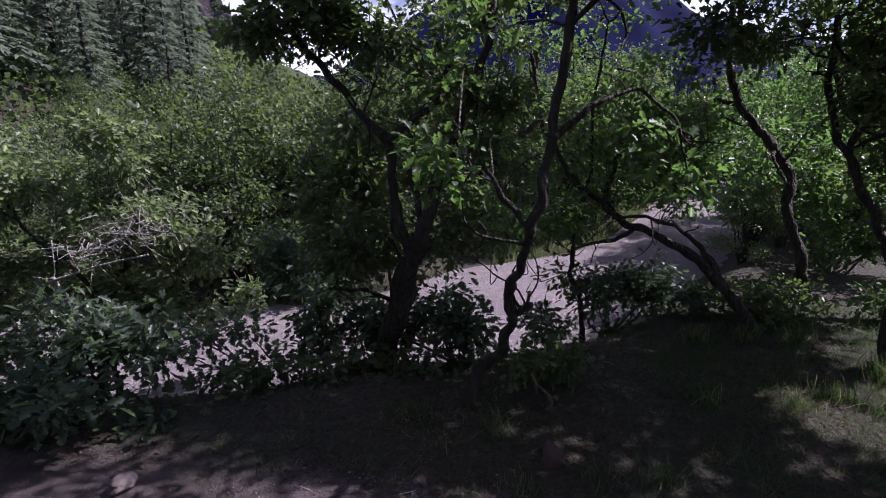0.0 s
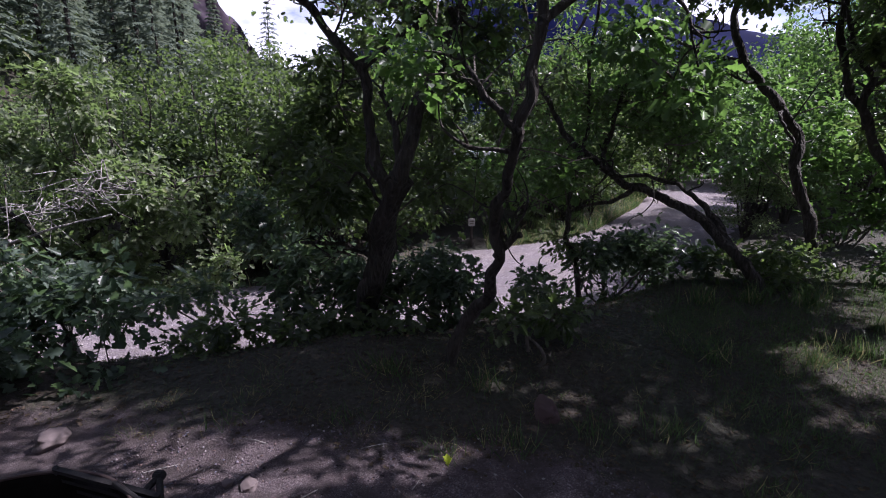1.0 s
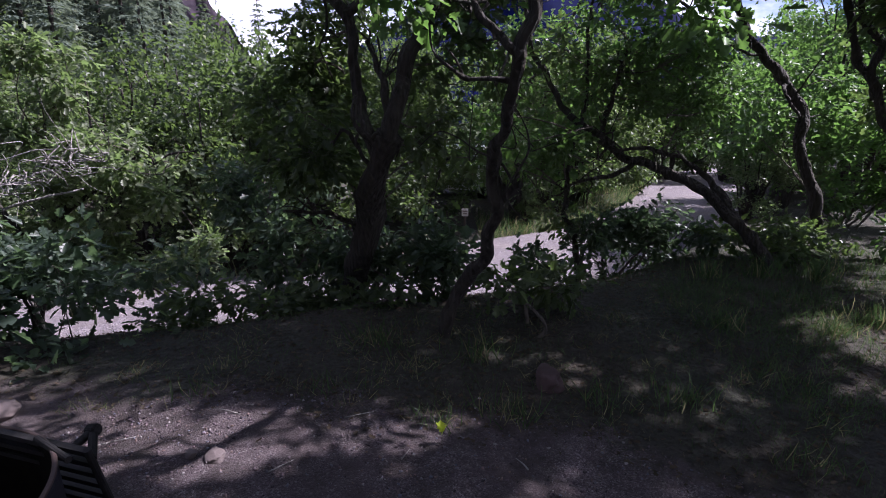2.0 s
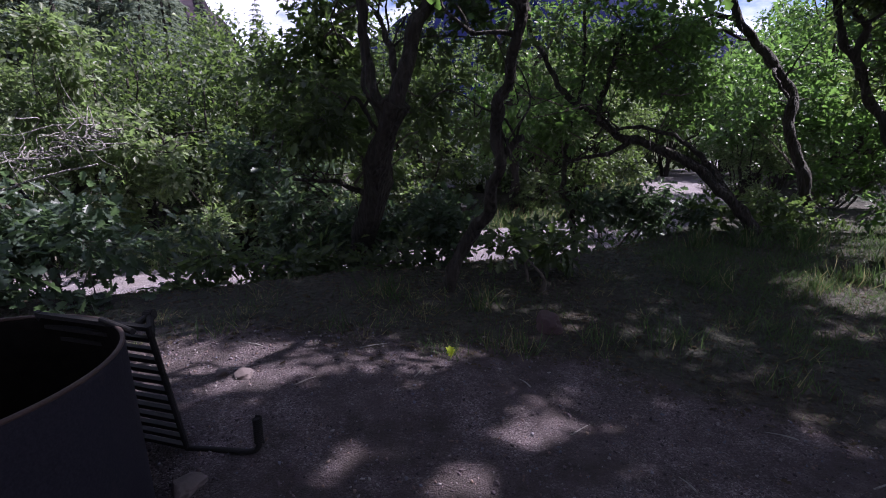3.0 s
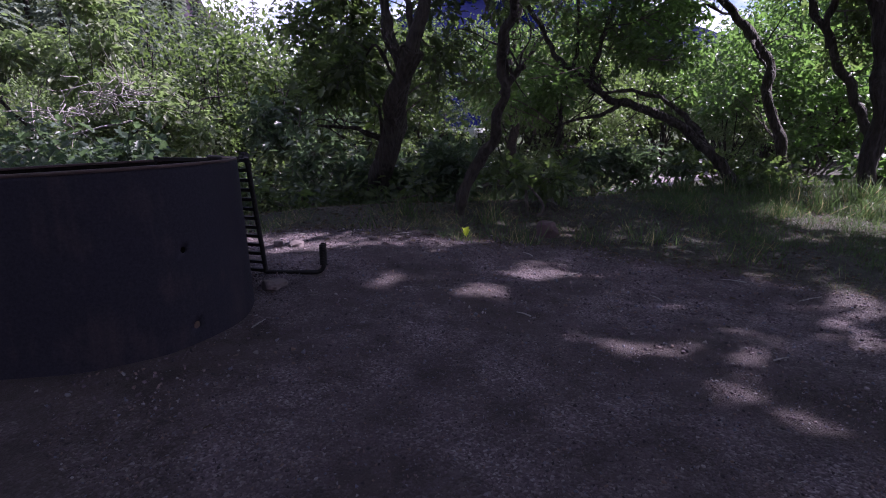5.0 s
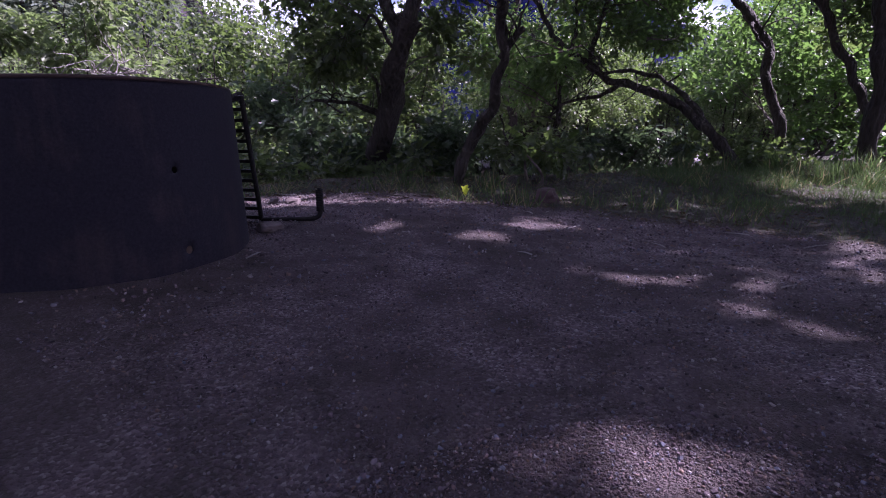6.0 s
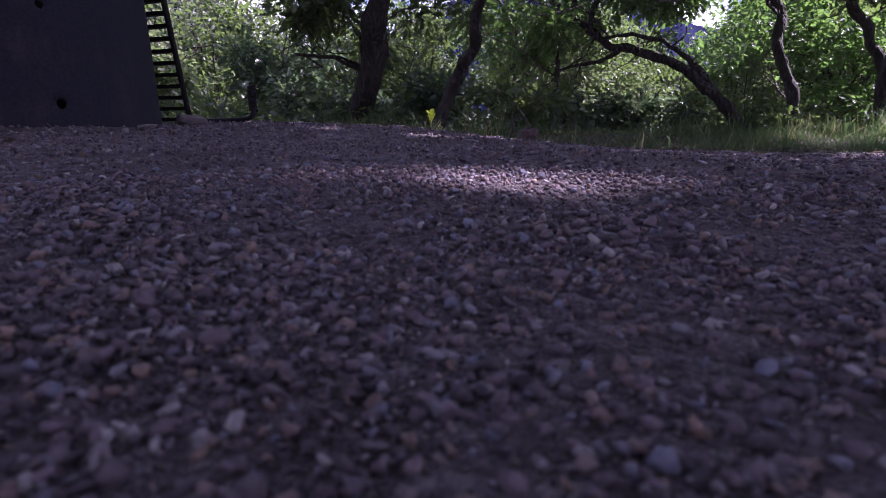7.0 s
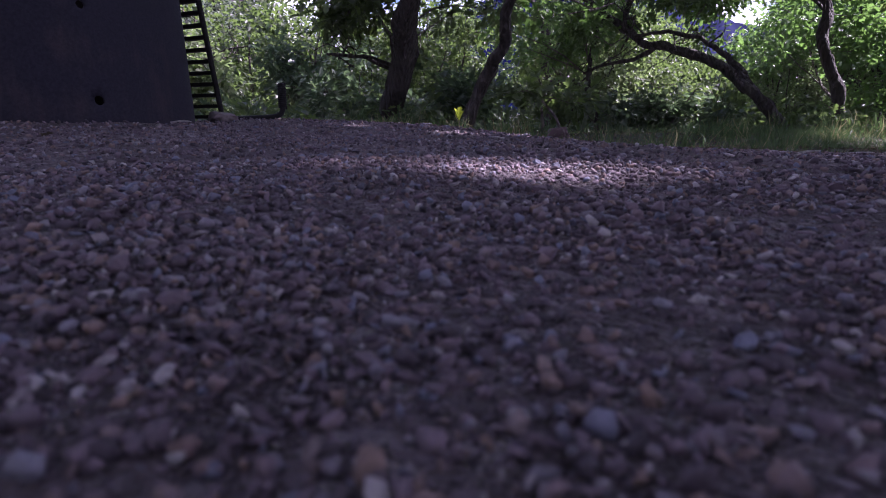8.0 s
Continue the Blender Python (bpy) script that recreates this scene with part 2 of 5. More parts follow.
# haze and shade of the far slope are put into this deep blue
MOUNTAIN = plain("hazy_mountain", (0.003, 0.006, 0.045), 0.95, 0.5, 0.02)


# ---- builders ----
def smooth(a, b, x):
    t = np.clip((np.asarray(x, float) - a) / (b - a), 0, 1)
    return t * t * (3 - 2 * t)


def link_mesh(name, mesh, mat, parent=None, label="", shade=True):
    ob = new(name, mesh)
    if mat is not None and not mesh.materials:
        mesh.materials.append(mat)
    if parent is not None:
        ob.parent = parent
    if shade:
        mesh.polygons.foreach_set("use_smooth", [True] * len(mesh.polygons))
    if label:
        ob["label"] = label
    return ob


def part(name, bm, mat, parent=None, label="", shade=False):
    mesh = bpy.data.meshes.new(name)
    bm.to_mesh(mesh)
    bm.free()
    return link_mesh(name, mesh, mat, parent, label, shade)


def empty(name, at, label, category, group="", kind=""):
    ob = new(name)
    ob.empty_display_size = 0.1
    ob.location = at
    return tagged(ob, label, category, group, kind)


def array_mesh(name, verts, loops, sizes):
    """A mesh from flat arrays: places, corner indices and the corners of each face."""
    mesh = bpy.data.meshes.new(name)
    verts, loops, sizes = np.asarray(verts, np.float32), np.asarray(loops, np.int32), np.asarray(sizes, np.int32)
    mesh.vertices.add(len(verts))
    mesh.vertices.foreach_set("co", verts.ravel())
    mesh.loops.add(len(loops))
    mesh.loops.foreach_set("vertex_index", loops)
    mesh.polygons.add(len(sizes))
    mesh.polygons.foreach_set("loop_start", np.concatenate(([0], np.cumsum(sizes)[:-1])).astype(np.int32))
    mesh.update(calc_edges=True)
    return mesh


def stamp(name, template, places, along, up, size, rng, droop=0.0):
    """Many copies of one small template (points, faces) in one mesh, each turned to its own axes."""
    pts, faces = template
    n, k = len(places), len(pts)
    a = along / np.maximum(np.linalg.norm(along, axis=1, keepdims=True), 1e-6)
    c = np.cross(up, a)
    c /= np.maximum(np.linalg.norm(c, axis=1, keepdims=True), 1e-6)
    u = np.cross(a, c)
    s = np.asarray(size).reshape(n, 1, 1)
    v = places[:, None, :] + s * (pts[None, :, 0:1] * a[:, None] + pts[None, :, 1:2] * c[:, None] + pts[None, :, 2:3] * u[:, None])
    corner = np.concatenate([np.array(f) for f in faces])
    loops = (corner[None, :] + (np.arange(n) * k)[:, None]).ravel()
    sizes = np.tile([len(f) for f in faces], n)
    return array_mesh(name, v.reshape(-1, 3), loops, sizes)


def lobed(half, fold, bend):
    """A leaf from half its outline: two lobed halves folded along the midrib and bent downwards."""
    pts, left, right = [], [], []
    for u, w in half:
        pts.append((u, w, fold * w - bend * u * u))
        left.append(len(pts) - 1)
    for u, w in half[1:-1]:
        pts.append((u, -w, fold * w - bend * u * u))
        right.append(len(pts) - 1)
    tip, root = left[-1], left[0]
    return np.array(pts), [tuple(left), tuple([root] + right + [tip])[::-1]]


LEAF_FINE = lobed([(0, 0.01), (0.15, 0.03), (0.26, 0.19), (0.33, 0.17), (0.37, 0.09), (0.49, 0.32), (0.58, 0.30), (0.63, 0.14), (0.78, 0.26), (0.88, 0.17), (1.0, 0)], 0.3, 0.22)
LEAF_MID = lobed([(0, 0), (0.34, 0.30), (0.47, 0.14), (0.74, 0.33), (1.0, 0)], 0.3, 0.22)
LEAF_FAR = (np.array([(0, 0, 0), (0.55, 0.36, 0.10), (1, 0, -0.16), (0.62, -0.34, 0.10)]), [(0, 2, 1), (0, 3, 2)])
BOUGH = (np.array([(0, 0, 0), (0.45, 0.15, 0.02), (1, 0, -0.14), (0.5, -0.14, 0.02)]), [(0, 1, 2, 3)])
BLADE = (np.array([(0, 0.018, 0), (0, -0.018, 0), (0.5, -0.014, 0.03), (0.5, 0.014, 0.03), (0.85, -0.008, -0.10), (0.85, 0.008, -0.10), (1.0, 0, -0.30)]), [(0, 1, 2, 3), (3, 2, 4, 5), (5, 4, 6)])


class Tubes:
    """Round limbs along bent lines, collected for one mesh."""

    def __init__(self):
        self.v, self.f = [], []

    def add(self, pts, r0, r1, sides=8, rough=0.0, seed=0, step=0.1):
        p = np.array(pts, float)
        seg = np.linalg.norm(np.diff(p, axis=0), axis=1)
        t = np.concatenate(([0], np.cumsum(seg)))
        n = max(3, int(t[-1] / step) + 1)
        s = np.linspace(0, t[-1], n)
        if len(p) > 2:  # round off the corners
            fine = np.stack([np.interp(s, t, p[:, i]) for i in range(3)], 1)
            for _ in range(2):
                fine[1:-1] = 0.25 * fine[:-2] + 0.5 * fine[1:-1] + 0.25 * fine[2:]
        else:
            fine = np.stack([np.interp(s, t, p[:, i]) for i in range(3)], 1)
        if rough and n > 6:  # crooked growth: sideways kinks that fade at both ends
            for i in range(1, n - 1):
                k = 0.75 * r0 * min(1.0, 4 * i / n, 4 * (n - i) / n)
                q = s[i] / max(3.2 * r0, 0.09)
                fine[i] += k * np.array((noise.noise((q, seed, 0.5)), noise.noise((q, seed + 7, 3.5)), 0.6 * noise.noise((q, seed + 3, 9.5))))
        d = np.gradient(fine, axis=0)
        d /= np.maximum(np.linalg.norm(d, axis=1, keepdims=True), 1e-9)
        ref = np.array([0.31, 0.9, 0.2])
        first = len(self.v)
        for i in range(n):
            x = np.cross(d[i], ref)
            x /= np.linalg.norm(x)
            y = np.cross(d[i], x)
            r = r0 + (r1 - r0) * (i / (n - 1)) ** 0.8
            if rough:
                r *= 1 + 0.30 * noise.noise((s[i] / max(2.4 * r0, 0.05), seed * 1.3, 4.0))
            for k in range(sides):
                a = 2 * math.pi * k / sides
                rr = r
                if rough:
                    rr *= 1 + rough * noise.noise((math.cos(a) * 1.6 + seed, math.sin(a) * 1.6, s[i] * 3.2 / max(r0 * 10, 0.3) + seed))
                    rr *= 1 + 0.35 * rough * noise.noise((math.cos(a) * 5 + seed, math.sin(a) * 5, s[i] * 14))
                self.v.append(tuple(fine[i] + rr * (math.cos(a) * x + math.sin(a) * y)))
        for i in range(n - 1):
            for k in range(sides):
                a, b = first + i * sides + k, first + i * sides + (k + 1) % sides
                self.f.append((a, b, b + sides, a + sides))
        self.f.append(tuple(first + k for k in range(sides))[::-1])
        self.f.append(tuple(first + (n - 1) * sides + k for k in range(sides)))
        return fine

    def mesh(self, name):
        m = bpy.data.meshes.new(name)
        m.from_pydata(self.v, [], self.f)
        return m


def ball_points(rng, centre, radii, n, shell=0.45):
    """Points in clumps through an egg-shaped space, more of them near its skin."""
    m = max(2, n // 9)
    d = rng.normal(size=(m, 3))
    d /= np.linalg.norm(d, axis=1, keepdims=True)
    r = (shell + (1 - shell) * rng.random((m, 1))) ** 0.7
    hubs = np.array(centre) + d * r * np.array(radii)
    own = rng.integers(0, m, n)
    return hubs[own] + rng.normal(size=(n, 3)) * 0.13 * np.array(radii), hubs, own


def leaf_spray(name, rng, knots, per, spread, template, size, flat=0.55, foot=(0, 0, 0)):
    """Leaves round each knot of a twig: stalks outwards, faces mostly to the sky."""
    n = len(knots) * per
    off = rng.normal(size=(n, 3)) * spread * np.array((1, 1, 0.7))
    places = np.repeat(knots, per, axis=0) + off
    keep = ~lets_sun_in(places + np.array(foot))
    places, off = places[keep], off[keep]
    n = len(places)
    along = off + rng.normal(size=(n, 3)) * spread * 0.7 + np.array((0, 0, -0.25 * spread))
    up = rng.normal(size=(n, 3)) * flat + np.array((0, 0, 1.0))
    sizes = size * (0.45 + 0.85 * rng.random(n))
    return stamp(name, template, places, along, up, sizes, rng)


# gaps in the canopy, as the sun's flecks that they leave on the ground: middle and half-widths
FLECKS = ((-0.5, 2.2, 0.55, 0.2), (-0.16, 2.12, 0.26, 0.06), (-0.05, 2.3, 0.25, 0.05), (-1.25, 2.3, 0.45, 0.15), (-0.82, 2.05, 0.32, 0.14), (-1.6, 2.35, 0.2, 0.12), (0.12, 1.44, 0.17, 0.08), (0.37, 1.7, 0.14, 0.06), (0.57, 1.82, 0.12, 0.05), (0.3, 1.86, 0.06, 0.03), (0.64, 1.54, 0.07, 0.025), (0.78, 1.43, 0.11, 0.02), (0.95, 1.36, 0.07, 0.022), (0.62, 1.08, 0.11, 0.045), (0.46, 1.12, 0.045, 0.025), (0.54, 1.0, 0.05, 0.018), (0.9, 1.16, 0.045, 0.03), (1.02, 1.11, 0.06, 0.02), (0.86, 0.99, 0.04, 0.025), (0.65, 0.78, 0.045, 0.025), (0.76, 0.73, 0.06, 0.018), (0.82, 0.62, 0.06, 0.02), (1.27, 1.19, 0.06, 0.025), (1.3, 1.06, 0.045, 0.025), (-0.18, 1.56, 0.09, 0.03), (-0.3, 1.43, 0.04, 0.02), (0.30, 0.235, 0.11, 0.06), (0.38, 0.27, 0.04, 0.025), (-1.25, 1.3, 0.15, 0.1), (0.54, 0.43, 0.06, 0.012), (0.67, 0.83, 0.08, 0.012), (0.32, 1.24, 0.07, 0.02), (2.7, 3.1, 0.32, 0.14), (2.95, 2.85, 0.2, 0.1), (2.5, 3.4, 0.2, 0.06), (2.25, 2.68, 0.14, 0.05), (1.62, 1.5, 0.12, 0.05), (1.45, 1.3, 0.08, 0.03), (3.3, 3.4, 0.28, 0.12), (-2.6, 3.4, 0.36, 0.2), (-3.25, 3.75, 0.32, 0.2), (-3.6, 4.6, 0.3, 0.2), (-1.9, 3.6, 0.2, 0.1))


def lets_sun_in(p):
    """True for leafy twigs that would shade one of the flecks."""
    q = p[:, :2] - SUN_TO.xy[:] / np.array(SUN_TO.z) * p[:, 2:3]
    ragged = 1 + 0.45 * lumps(q[:, 0], q[:, 1], 0.10, 2.0) + 0.55 * lumps(q[:, 0] * 0.6, q[:, 1], 0.018, 3.0)
    ragged = np.maximum(ragged, 0.65)
    out = (lumps(q[:, 0] * 0.5, q[:, 1], 0.045, 9.0) + 0.8 * lumps(q[:, 0] * 0.6, q[:, 1], 0.13, 5.0) > 1.0) & (q[:, 0] > 0.1) & (q[:, 0] < 1.8) & (q[:, 1] > 0.35) & (q[:, 1] < 2.3)
    for fx, fy, rx, ry in FLECKS:
        out |= ((q[:, 0] - fx) / (rx + 0.058)) ** 2 + ((q[:, 1] - fy) / (ry + 0.052)) ** 2 < ragged
    return out & (p[:, 2] > 1.95)


def grow(name, at, label, category, limbs, crowns, seed, leaf_mat, template, size, per=14, spread=0.10, bark=None, group="", twig_r=0.006, sides=12, canopy=(), twig_step=0.2, twig_share=1.0, branches=0):
    """A tree or shrub at its foot: given limbs (points, start and end radius), the first one the trunk, and
    crowns (centre, radii, number of leafy twigs). Twigs reach from the limbs to the leaves."""
    rng = np.random.default_rng(seed)
    at = np.array(at, float)
    root = empty(name, at, label, category, group)
    lines = []
    for i, (pts, r0, r1) in enumerate(limbs):
        tb = Tubes()
        lines.append(tb.add(np.array(pts, float) - at, r0, r1, sides if i == 0 else max(6, sides - 3), 0.42, seed + i, max(0.03, r0 * 0.6) * (1 if twig_step < 0.5 else 4)))
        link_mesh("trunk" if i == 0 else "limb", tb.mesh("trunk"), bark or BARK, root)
    if branches:  # crooked side branches off the limbs, each forked once
        for i, line in enumerate(list(lines)):
            r0 = limbs[i][1]
            for k in range(branches if i else max(1, branches - 2)):
                j = int(len(line) * (0.45 + 0.5 * rng.random()))
                j = min(j, len(line) - 2)
                way = line[j + 1] - line[j]
                way = way / max(np.linalg.norm(way), 1e-6)
                out = np.cross(way, rng.normal(size=3))
                out = out / max(np.linalg.norm(out), 1e-6) + np.array((0, 0.25, 0.45))
                reach = (0.3 + 0.5 * rng.random()) * min(1.0, 0.4 + r0 * 12)
                p, step_to, pts = line[j].copy(), out + 0.4 * way, [line[j].copy()]
                for q in range(5):
                    step_to = step_to + rng.normal(size=3) * 0.75
                    step_to /= np.linalg.norm(step_to)
                    p = p + step_to * reach / 4
                    pts.append(p.copy())
                tb = Tubes()
                r = max(0.0045, 0.34 * r0 * (0.6 + 0.5 * rng.random()))
                lines.append(tb.add(pts, r, r * 0.3, 6, 0.3, seed + 20 + k + 7 * i, 0.035))
                fork = [pts[2], pts[2] + rng.normal(size=3) * 0.09 * reach + step_to * 0.15 * reach, pts[2] + rng.normal(size=3) * 0.28 * reach + np.array((0, 0, 0.32 * reach))]
                lines.append(tb.add(fork, r * 0.55, r * 0.2, 5, 0.3, seed + 40 + k, 0.035))
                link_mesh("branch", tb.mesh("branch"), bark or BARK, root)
    spine = np.concatenate(lines)
    tb = Tubes()
    knots = []
    for centre, radii, n in crowns:
        k, hubs, own = ball_points(rng, np.array(centre) - at, radii, n)
        open_sky = ~lets_sun_in(k + at)
        k, own = k[open_sky], own[open_sky]
        knots.append(k)
        for j, hub in enumerate(hubs):
            mine = k[own == j]
            if not len(mine) or rng.random() > twig_share:
                continue
            d = np.linalg.norm(spine - hub, axis=1) + np.maximum(0, spine[:, 2] - hub[2]) * 0.6
            near = np.argsort(d)[:6]
            s = spine[int(near[rng.integers(0, len(near))])]
            gap = np.linalg.norm(hub - s)
            bow = rng.normal(size=3) * 0.16 * gap + np.array((0, 0, 0.08 * gap))
            tb.add([s, s + (hub - s) * 0.35 + bow, s + (hub - s) * 0.7 + bow * 0.6 + rng.normal(size=3) * 0.06 * gap, hub], twig_r * (1 + 0.6 * gap), twig_r * 0.6, 4, 0, 0, min(twig_step, 0.12 + 0.1 * gap))
            if twig_step < 0.5:
                for q in mine:
                    tb.add([hub, (hub + q) / 2 + rng.normal(size=3) * 0.02, q], twig_r * 0.55, twig_r * 0.25, 3, 0, 0, 0.2)
    if tb.v:
        link_mesh("twig_work", tb.mesh("twig_work"), TWIG, root)["kind"] = "stuff"
    k = np.concatenate(knots)
    link_mesh("crown", leaf_spray("crown", rng, k, per, spread, template, size, 0.55, at), leaf_mat, root, shade=False)
    # high leaves, mostly above the view, added to shade what lies below
    if canopy:
        k = np.concatenate([ball_points(rng, np.array(c) - at, r, n, 0.1)[0] for c, r, n in canopy])
        k = k[~lets_sun_in(k + at)]
        link_mesh("shade_crown_top", leaf_spray("shade_crown_top", rng, k, 15, 0.13, LEAF_FAR, 0.125, 0.55, at), leaf_mat, root, shade=False)["kind"] = "stuff"
    return root


# ---- ground ----
EDGE_NEAR = ((-9.0, 4.9), (-3.0, 5.4), (-1.0, 5.7), (1.74, 6.75), (2.6, 7.5), (6.7, 11.8), (13.0, 21.0), (30.0, 46.0))
EDGE_FAR = ((-9.0, 8.2), (-4.3, 8.5), (-1.6, 9.0), (0.2, 11.1), (1.9, 12.1), (3.15, 12.8), (4.4, 14.1), (7.2, 18.5), (10.0, 24.0), (24.0, 46.0))
ROAD_Z = -1.2


def edge(line, x):
    return np.interp(x, [p[0] for p in line], [p[1] for p in line])


def lumps(x, y, scale, seed):
    """Gentle uneven ground from a few crossed waves."""
    return (np.sin(x / scale * 1.7 + seed) * np.cos(y / scale * 1.3 + seed * 2.1) + 0.5 * np.sin(x / scale * 3.9 + y / scale * 2.7 + seed * 3.3) + 0.35 * np.cos(y / scale * 5.1 - x / scale * 3.1 + seed)) / 1.85


def height(x, y):
    x, y = np.asarray(x, float), np.asarray(y, float)
    pad = -0.072 + 0.115 * np.exp(-((x + 0.45) / 0.95) ** 2 - ((y - 2.2) / 1.25) ** 2)
    pad = pad + 0.024 * np.exp(-((x - 0.35) / 0.6) ** 2 - ((y - 0.5) / 0.42) ** 2)
    pad = pad + 0.05 * np.exp(-((x + 1.1) / 0.7) ** 2 - ((y - 1.0) / 0.8) ** 2)
    pad = pad + 0.09 * smooth(2.6, 3.8, y) + 0.012 * lumps(x, y, 0.55, 1.0) * smooth(0.5, 1.6, np.hypot(x, y)) + 0.005 * lumps(x, y, 0.14, 4.0)
    near, far = edge(EDGE_NEAR, x), edge(EDGE_FAR, x)
    down = smooth(near - 2.5, near + 0.1, y)
    down = down * (1 - 0.62 * np.exp(-((x + 0.75) / 0.5) ** 2 - ((y - 4.15) / 0.5) ** 2))
    h = pad * (1 - down) + ROAD_Z * down
    bankside = smooth(far + 0.2, far + 3.0, y)
    h = h + bankside * (0.25 + 0.18 * lumps(x, y, 2.5, 2.0))
    d = np.maximum(0, -x * 0.9 - 5.5) * smooth(11, 20, y)
    h = h + 48 * (1 - np.exp(-0.66 * d / 48)) * (1 - smooth(170, 300, y)) + np.minimum(d, 4) * 0.25 * lumps(x, y, 6.0, 3.0)
    h = h + 0.02 * np.maximum(0, y - 40)
    return h


def pad_edge(x, y):
    """Above nought on the trodden gravel of the pitch, below on grass and litter."""
    wob = 0.16 * lumps(x, y, 0.35, 5.0) + 0.08 * lumps(x, y, 0.12, 7.0)
    back = 2.35 - 0.30 * np.clip(x - 0.2, 0, 1.5) - 0.62 * np.clip(x - 1.0, 0, 3.0) + 0.25 * np.clip(-x - 0.3, 0, 1.5)
    return np.minimum(back - y, np.minimum(y + 3.0, x + 4.2)) + wob


def axis(steps):
    out = [steps[0][0]]
    for a, b, d in steps:
        out += list(np.linspace(a, b, max(2, int(round((b - a) / d)) + 1))[1:])
    return np.array(out)


gx = axis([(-420, -60, 24), (-60, -14, 3), (-14, -4, 0.5), (-4, -1.2, 0.08), (-1.2, 1.4, 0.04), (1.4, 5, 0.08), (5, 14, 0.5), (14, 60, 3), (60, 480, 28)])
gy = axis([(-60, -8, 5), (-8, -1, 0.35), (-1, 0, 0.05), (0, 3, 0.04), (3, 7, 0.08), (7, 16, 0.25), (16, 60, 1.5), (60, 300, 12), (300, 1100, 80)])
X, Y = np.meshgrid(gx, gy)
Z = height(X, Y)
nx, ny = len(gx), len(gy)
idx = np.arange(nx * ny).reshape(ny, nx)
quads = np.stack([idx[:-1, :-1], idx[:-1, 1:], idx[1:, 1:], idx[1:, :-1]], -1).reshape(-1, 4)
ground_mesh = array_mesh("ground", np.stack([X, Y, Z], -1).reshape(-1, 3), quads.ravel(), np.full(len(quads), 4))
for m in (PITCH, HILL):
    ground_mesh.materials.append(m)
cx, cy = (X[:-1, :-1] + X[1:, 1:]) / 2, (Y[:-1, :-1] + Y[1:, 1:]) / 2
which = np.where((cy > 26) | (cx < -14), 1, 0).ravel()
pad_at = ground_mesh.attributes.new("pad", "FLOAT", "POINT")
pad_at.data.foreach_set("value", smooth(-0.38, 0.30, pad_edge(X, Y)).ravel().astype(np.float32))
ground_mesh.polygons.foreach_set("material_index", which.astype(np.int32))
ground = link_mesh("ground", ground_mesh, None)
tagged(ground, "trodden gravel pitch running into leaf litter and a wooded slope", "ground", kind="structure")

# gravel road, a thin bed on the lower ground
rx = axis([(-9, 14, 0.25), (14, 26, 0.8)])
rows = 16
rv = []
for i in range(rows + 1):
    f = i / rows
    a, b = edge(EDGE_NEAR, rx) - 0.12 + 0.10 * lumps(rx, rx * 0, 0.6, 2.0), edge(EDGE_FAR, rx) + 0.10 * lumps(rx, rx * 0, 0.5, 6.0)
    yy = a * (1 - f) + b * f
    camber = 0.012 + 0.07 * math.sin(math.pi * f) - 0.03 * (math.exp(-((f - 0.3) / 0.08) ** 2) + math.exp(-((f - 0.72) / 0.08) ** 2))
    base = np.maximum(height(rx, yy), ROAD_Z) if i in (0, rows) else np.full(len(rx), ROAD_Z)
    rv.append(np.stack([rx, yy, base + camber], 1))
n = len(rx)
ri = np.arange((rows + 1) * n).reshape(rows + 1, n)
rq = np.stack([ri[:-1, :-1], ri[:-1, 1:], ri[1:, 1:], ri[1:, :-1]], -1).reshape(-1, 4)
road = link_mesh("road", array_mesh("road", np.concatenate(rv), rq.ravel(), np.full(len(rq), 4)), ROAD_GRAVEL)
tagged(road, "pale gravel camp road winding below the trees", "road", kind="structure")

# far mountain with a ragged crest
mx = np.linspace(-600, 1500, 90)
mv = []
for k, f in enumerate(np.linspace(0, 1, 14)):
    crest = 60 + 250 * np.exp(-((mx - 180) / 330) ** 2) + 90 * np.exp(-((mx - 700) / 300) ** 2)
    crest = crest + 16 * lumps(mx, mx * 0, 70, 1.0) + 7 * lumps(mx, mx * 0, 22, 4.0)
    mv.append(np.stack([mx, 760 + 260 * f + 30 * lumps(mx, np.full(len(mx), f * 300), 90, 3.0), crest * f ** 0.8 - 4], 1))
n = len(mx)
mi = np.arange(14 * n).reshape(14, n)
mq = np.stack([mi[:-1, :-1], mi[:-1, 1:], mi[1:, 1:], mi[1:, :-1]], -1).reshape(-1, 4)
tagged(link_mesh("backdrop", array_mesh("backdrop", np.concatenate(mv), mq.ravel(), np.full(len(mq), 4)), MOUNTAIN, shade=False), "distant wooded mountain under the sky, haze put into its dark blue", "mountain", kind="structure")


# bare cliff above the spruces
kx = np.linspace(-190, -44, 110)
kv = []
for k, f in enumerate(np.linspace(0, 1, 16)):
    top = np.interp(kx, (-190, -81, -65, -57, -50), (95, 58, 36, 24, 12)) + 3.0 * lumps(kx, kx * 0, 9, 1.0) + 1.6 * lumps(kx, kx * 0, 2.4, 3.0)
    kv.append(np.stack([kx, 150 + 26 * f + 5.5 * lumps(kx, np.full(len(kx), f * 60), 8, 2.0) + 2.5 * lumps(kx, np.full(len(kx), f * 60), 2.6, 5.0), top * f - 2 * (1 - f)], 1))
n = len(kx)
ki = np.arange(16 * n).reshape(16, n)
kq = np.stack([ki[:-1, :-1], ki[:-1, 1:], ki[1:, 1:], ki[1:, :-1]], -1).reshape(-1, 4)
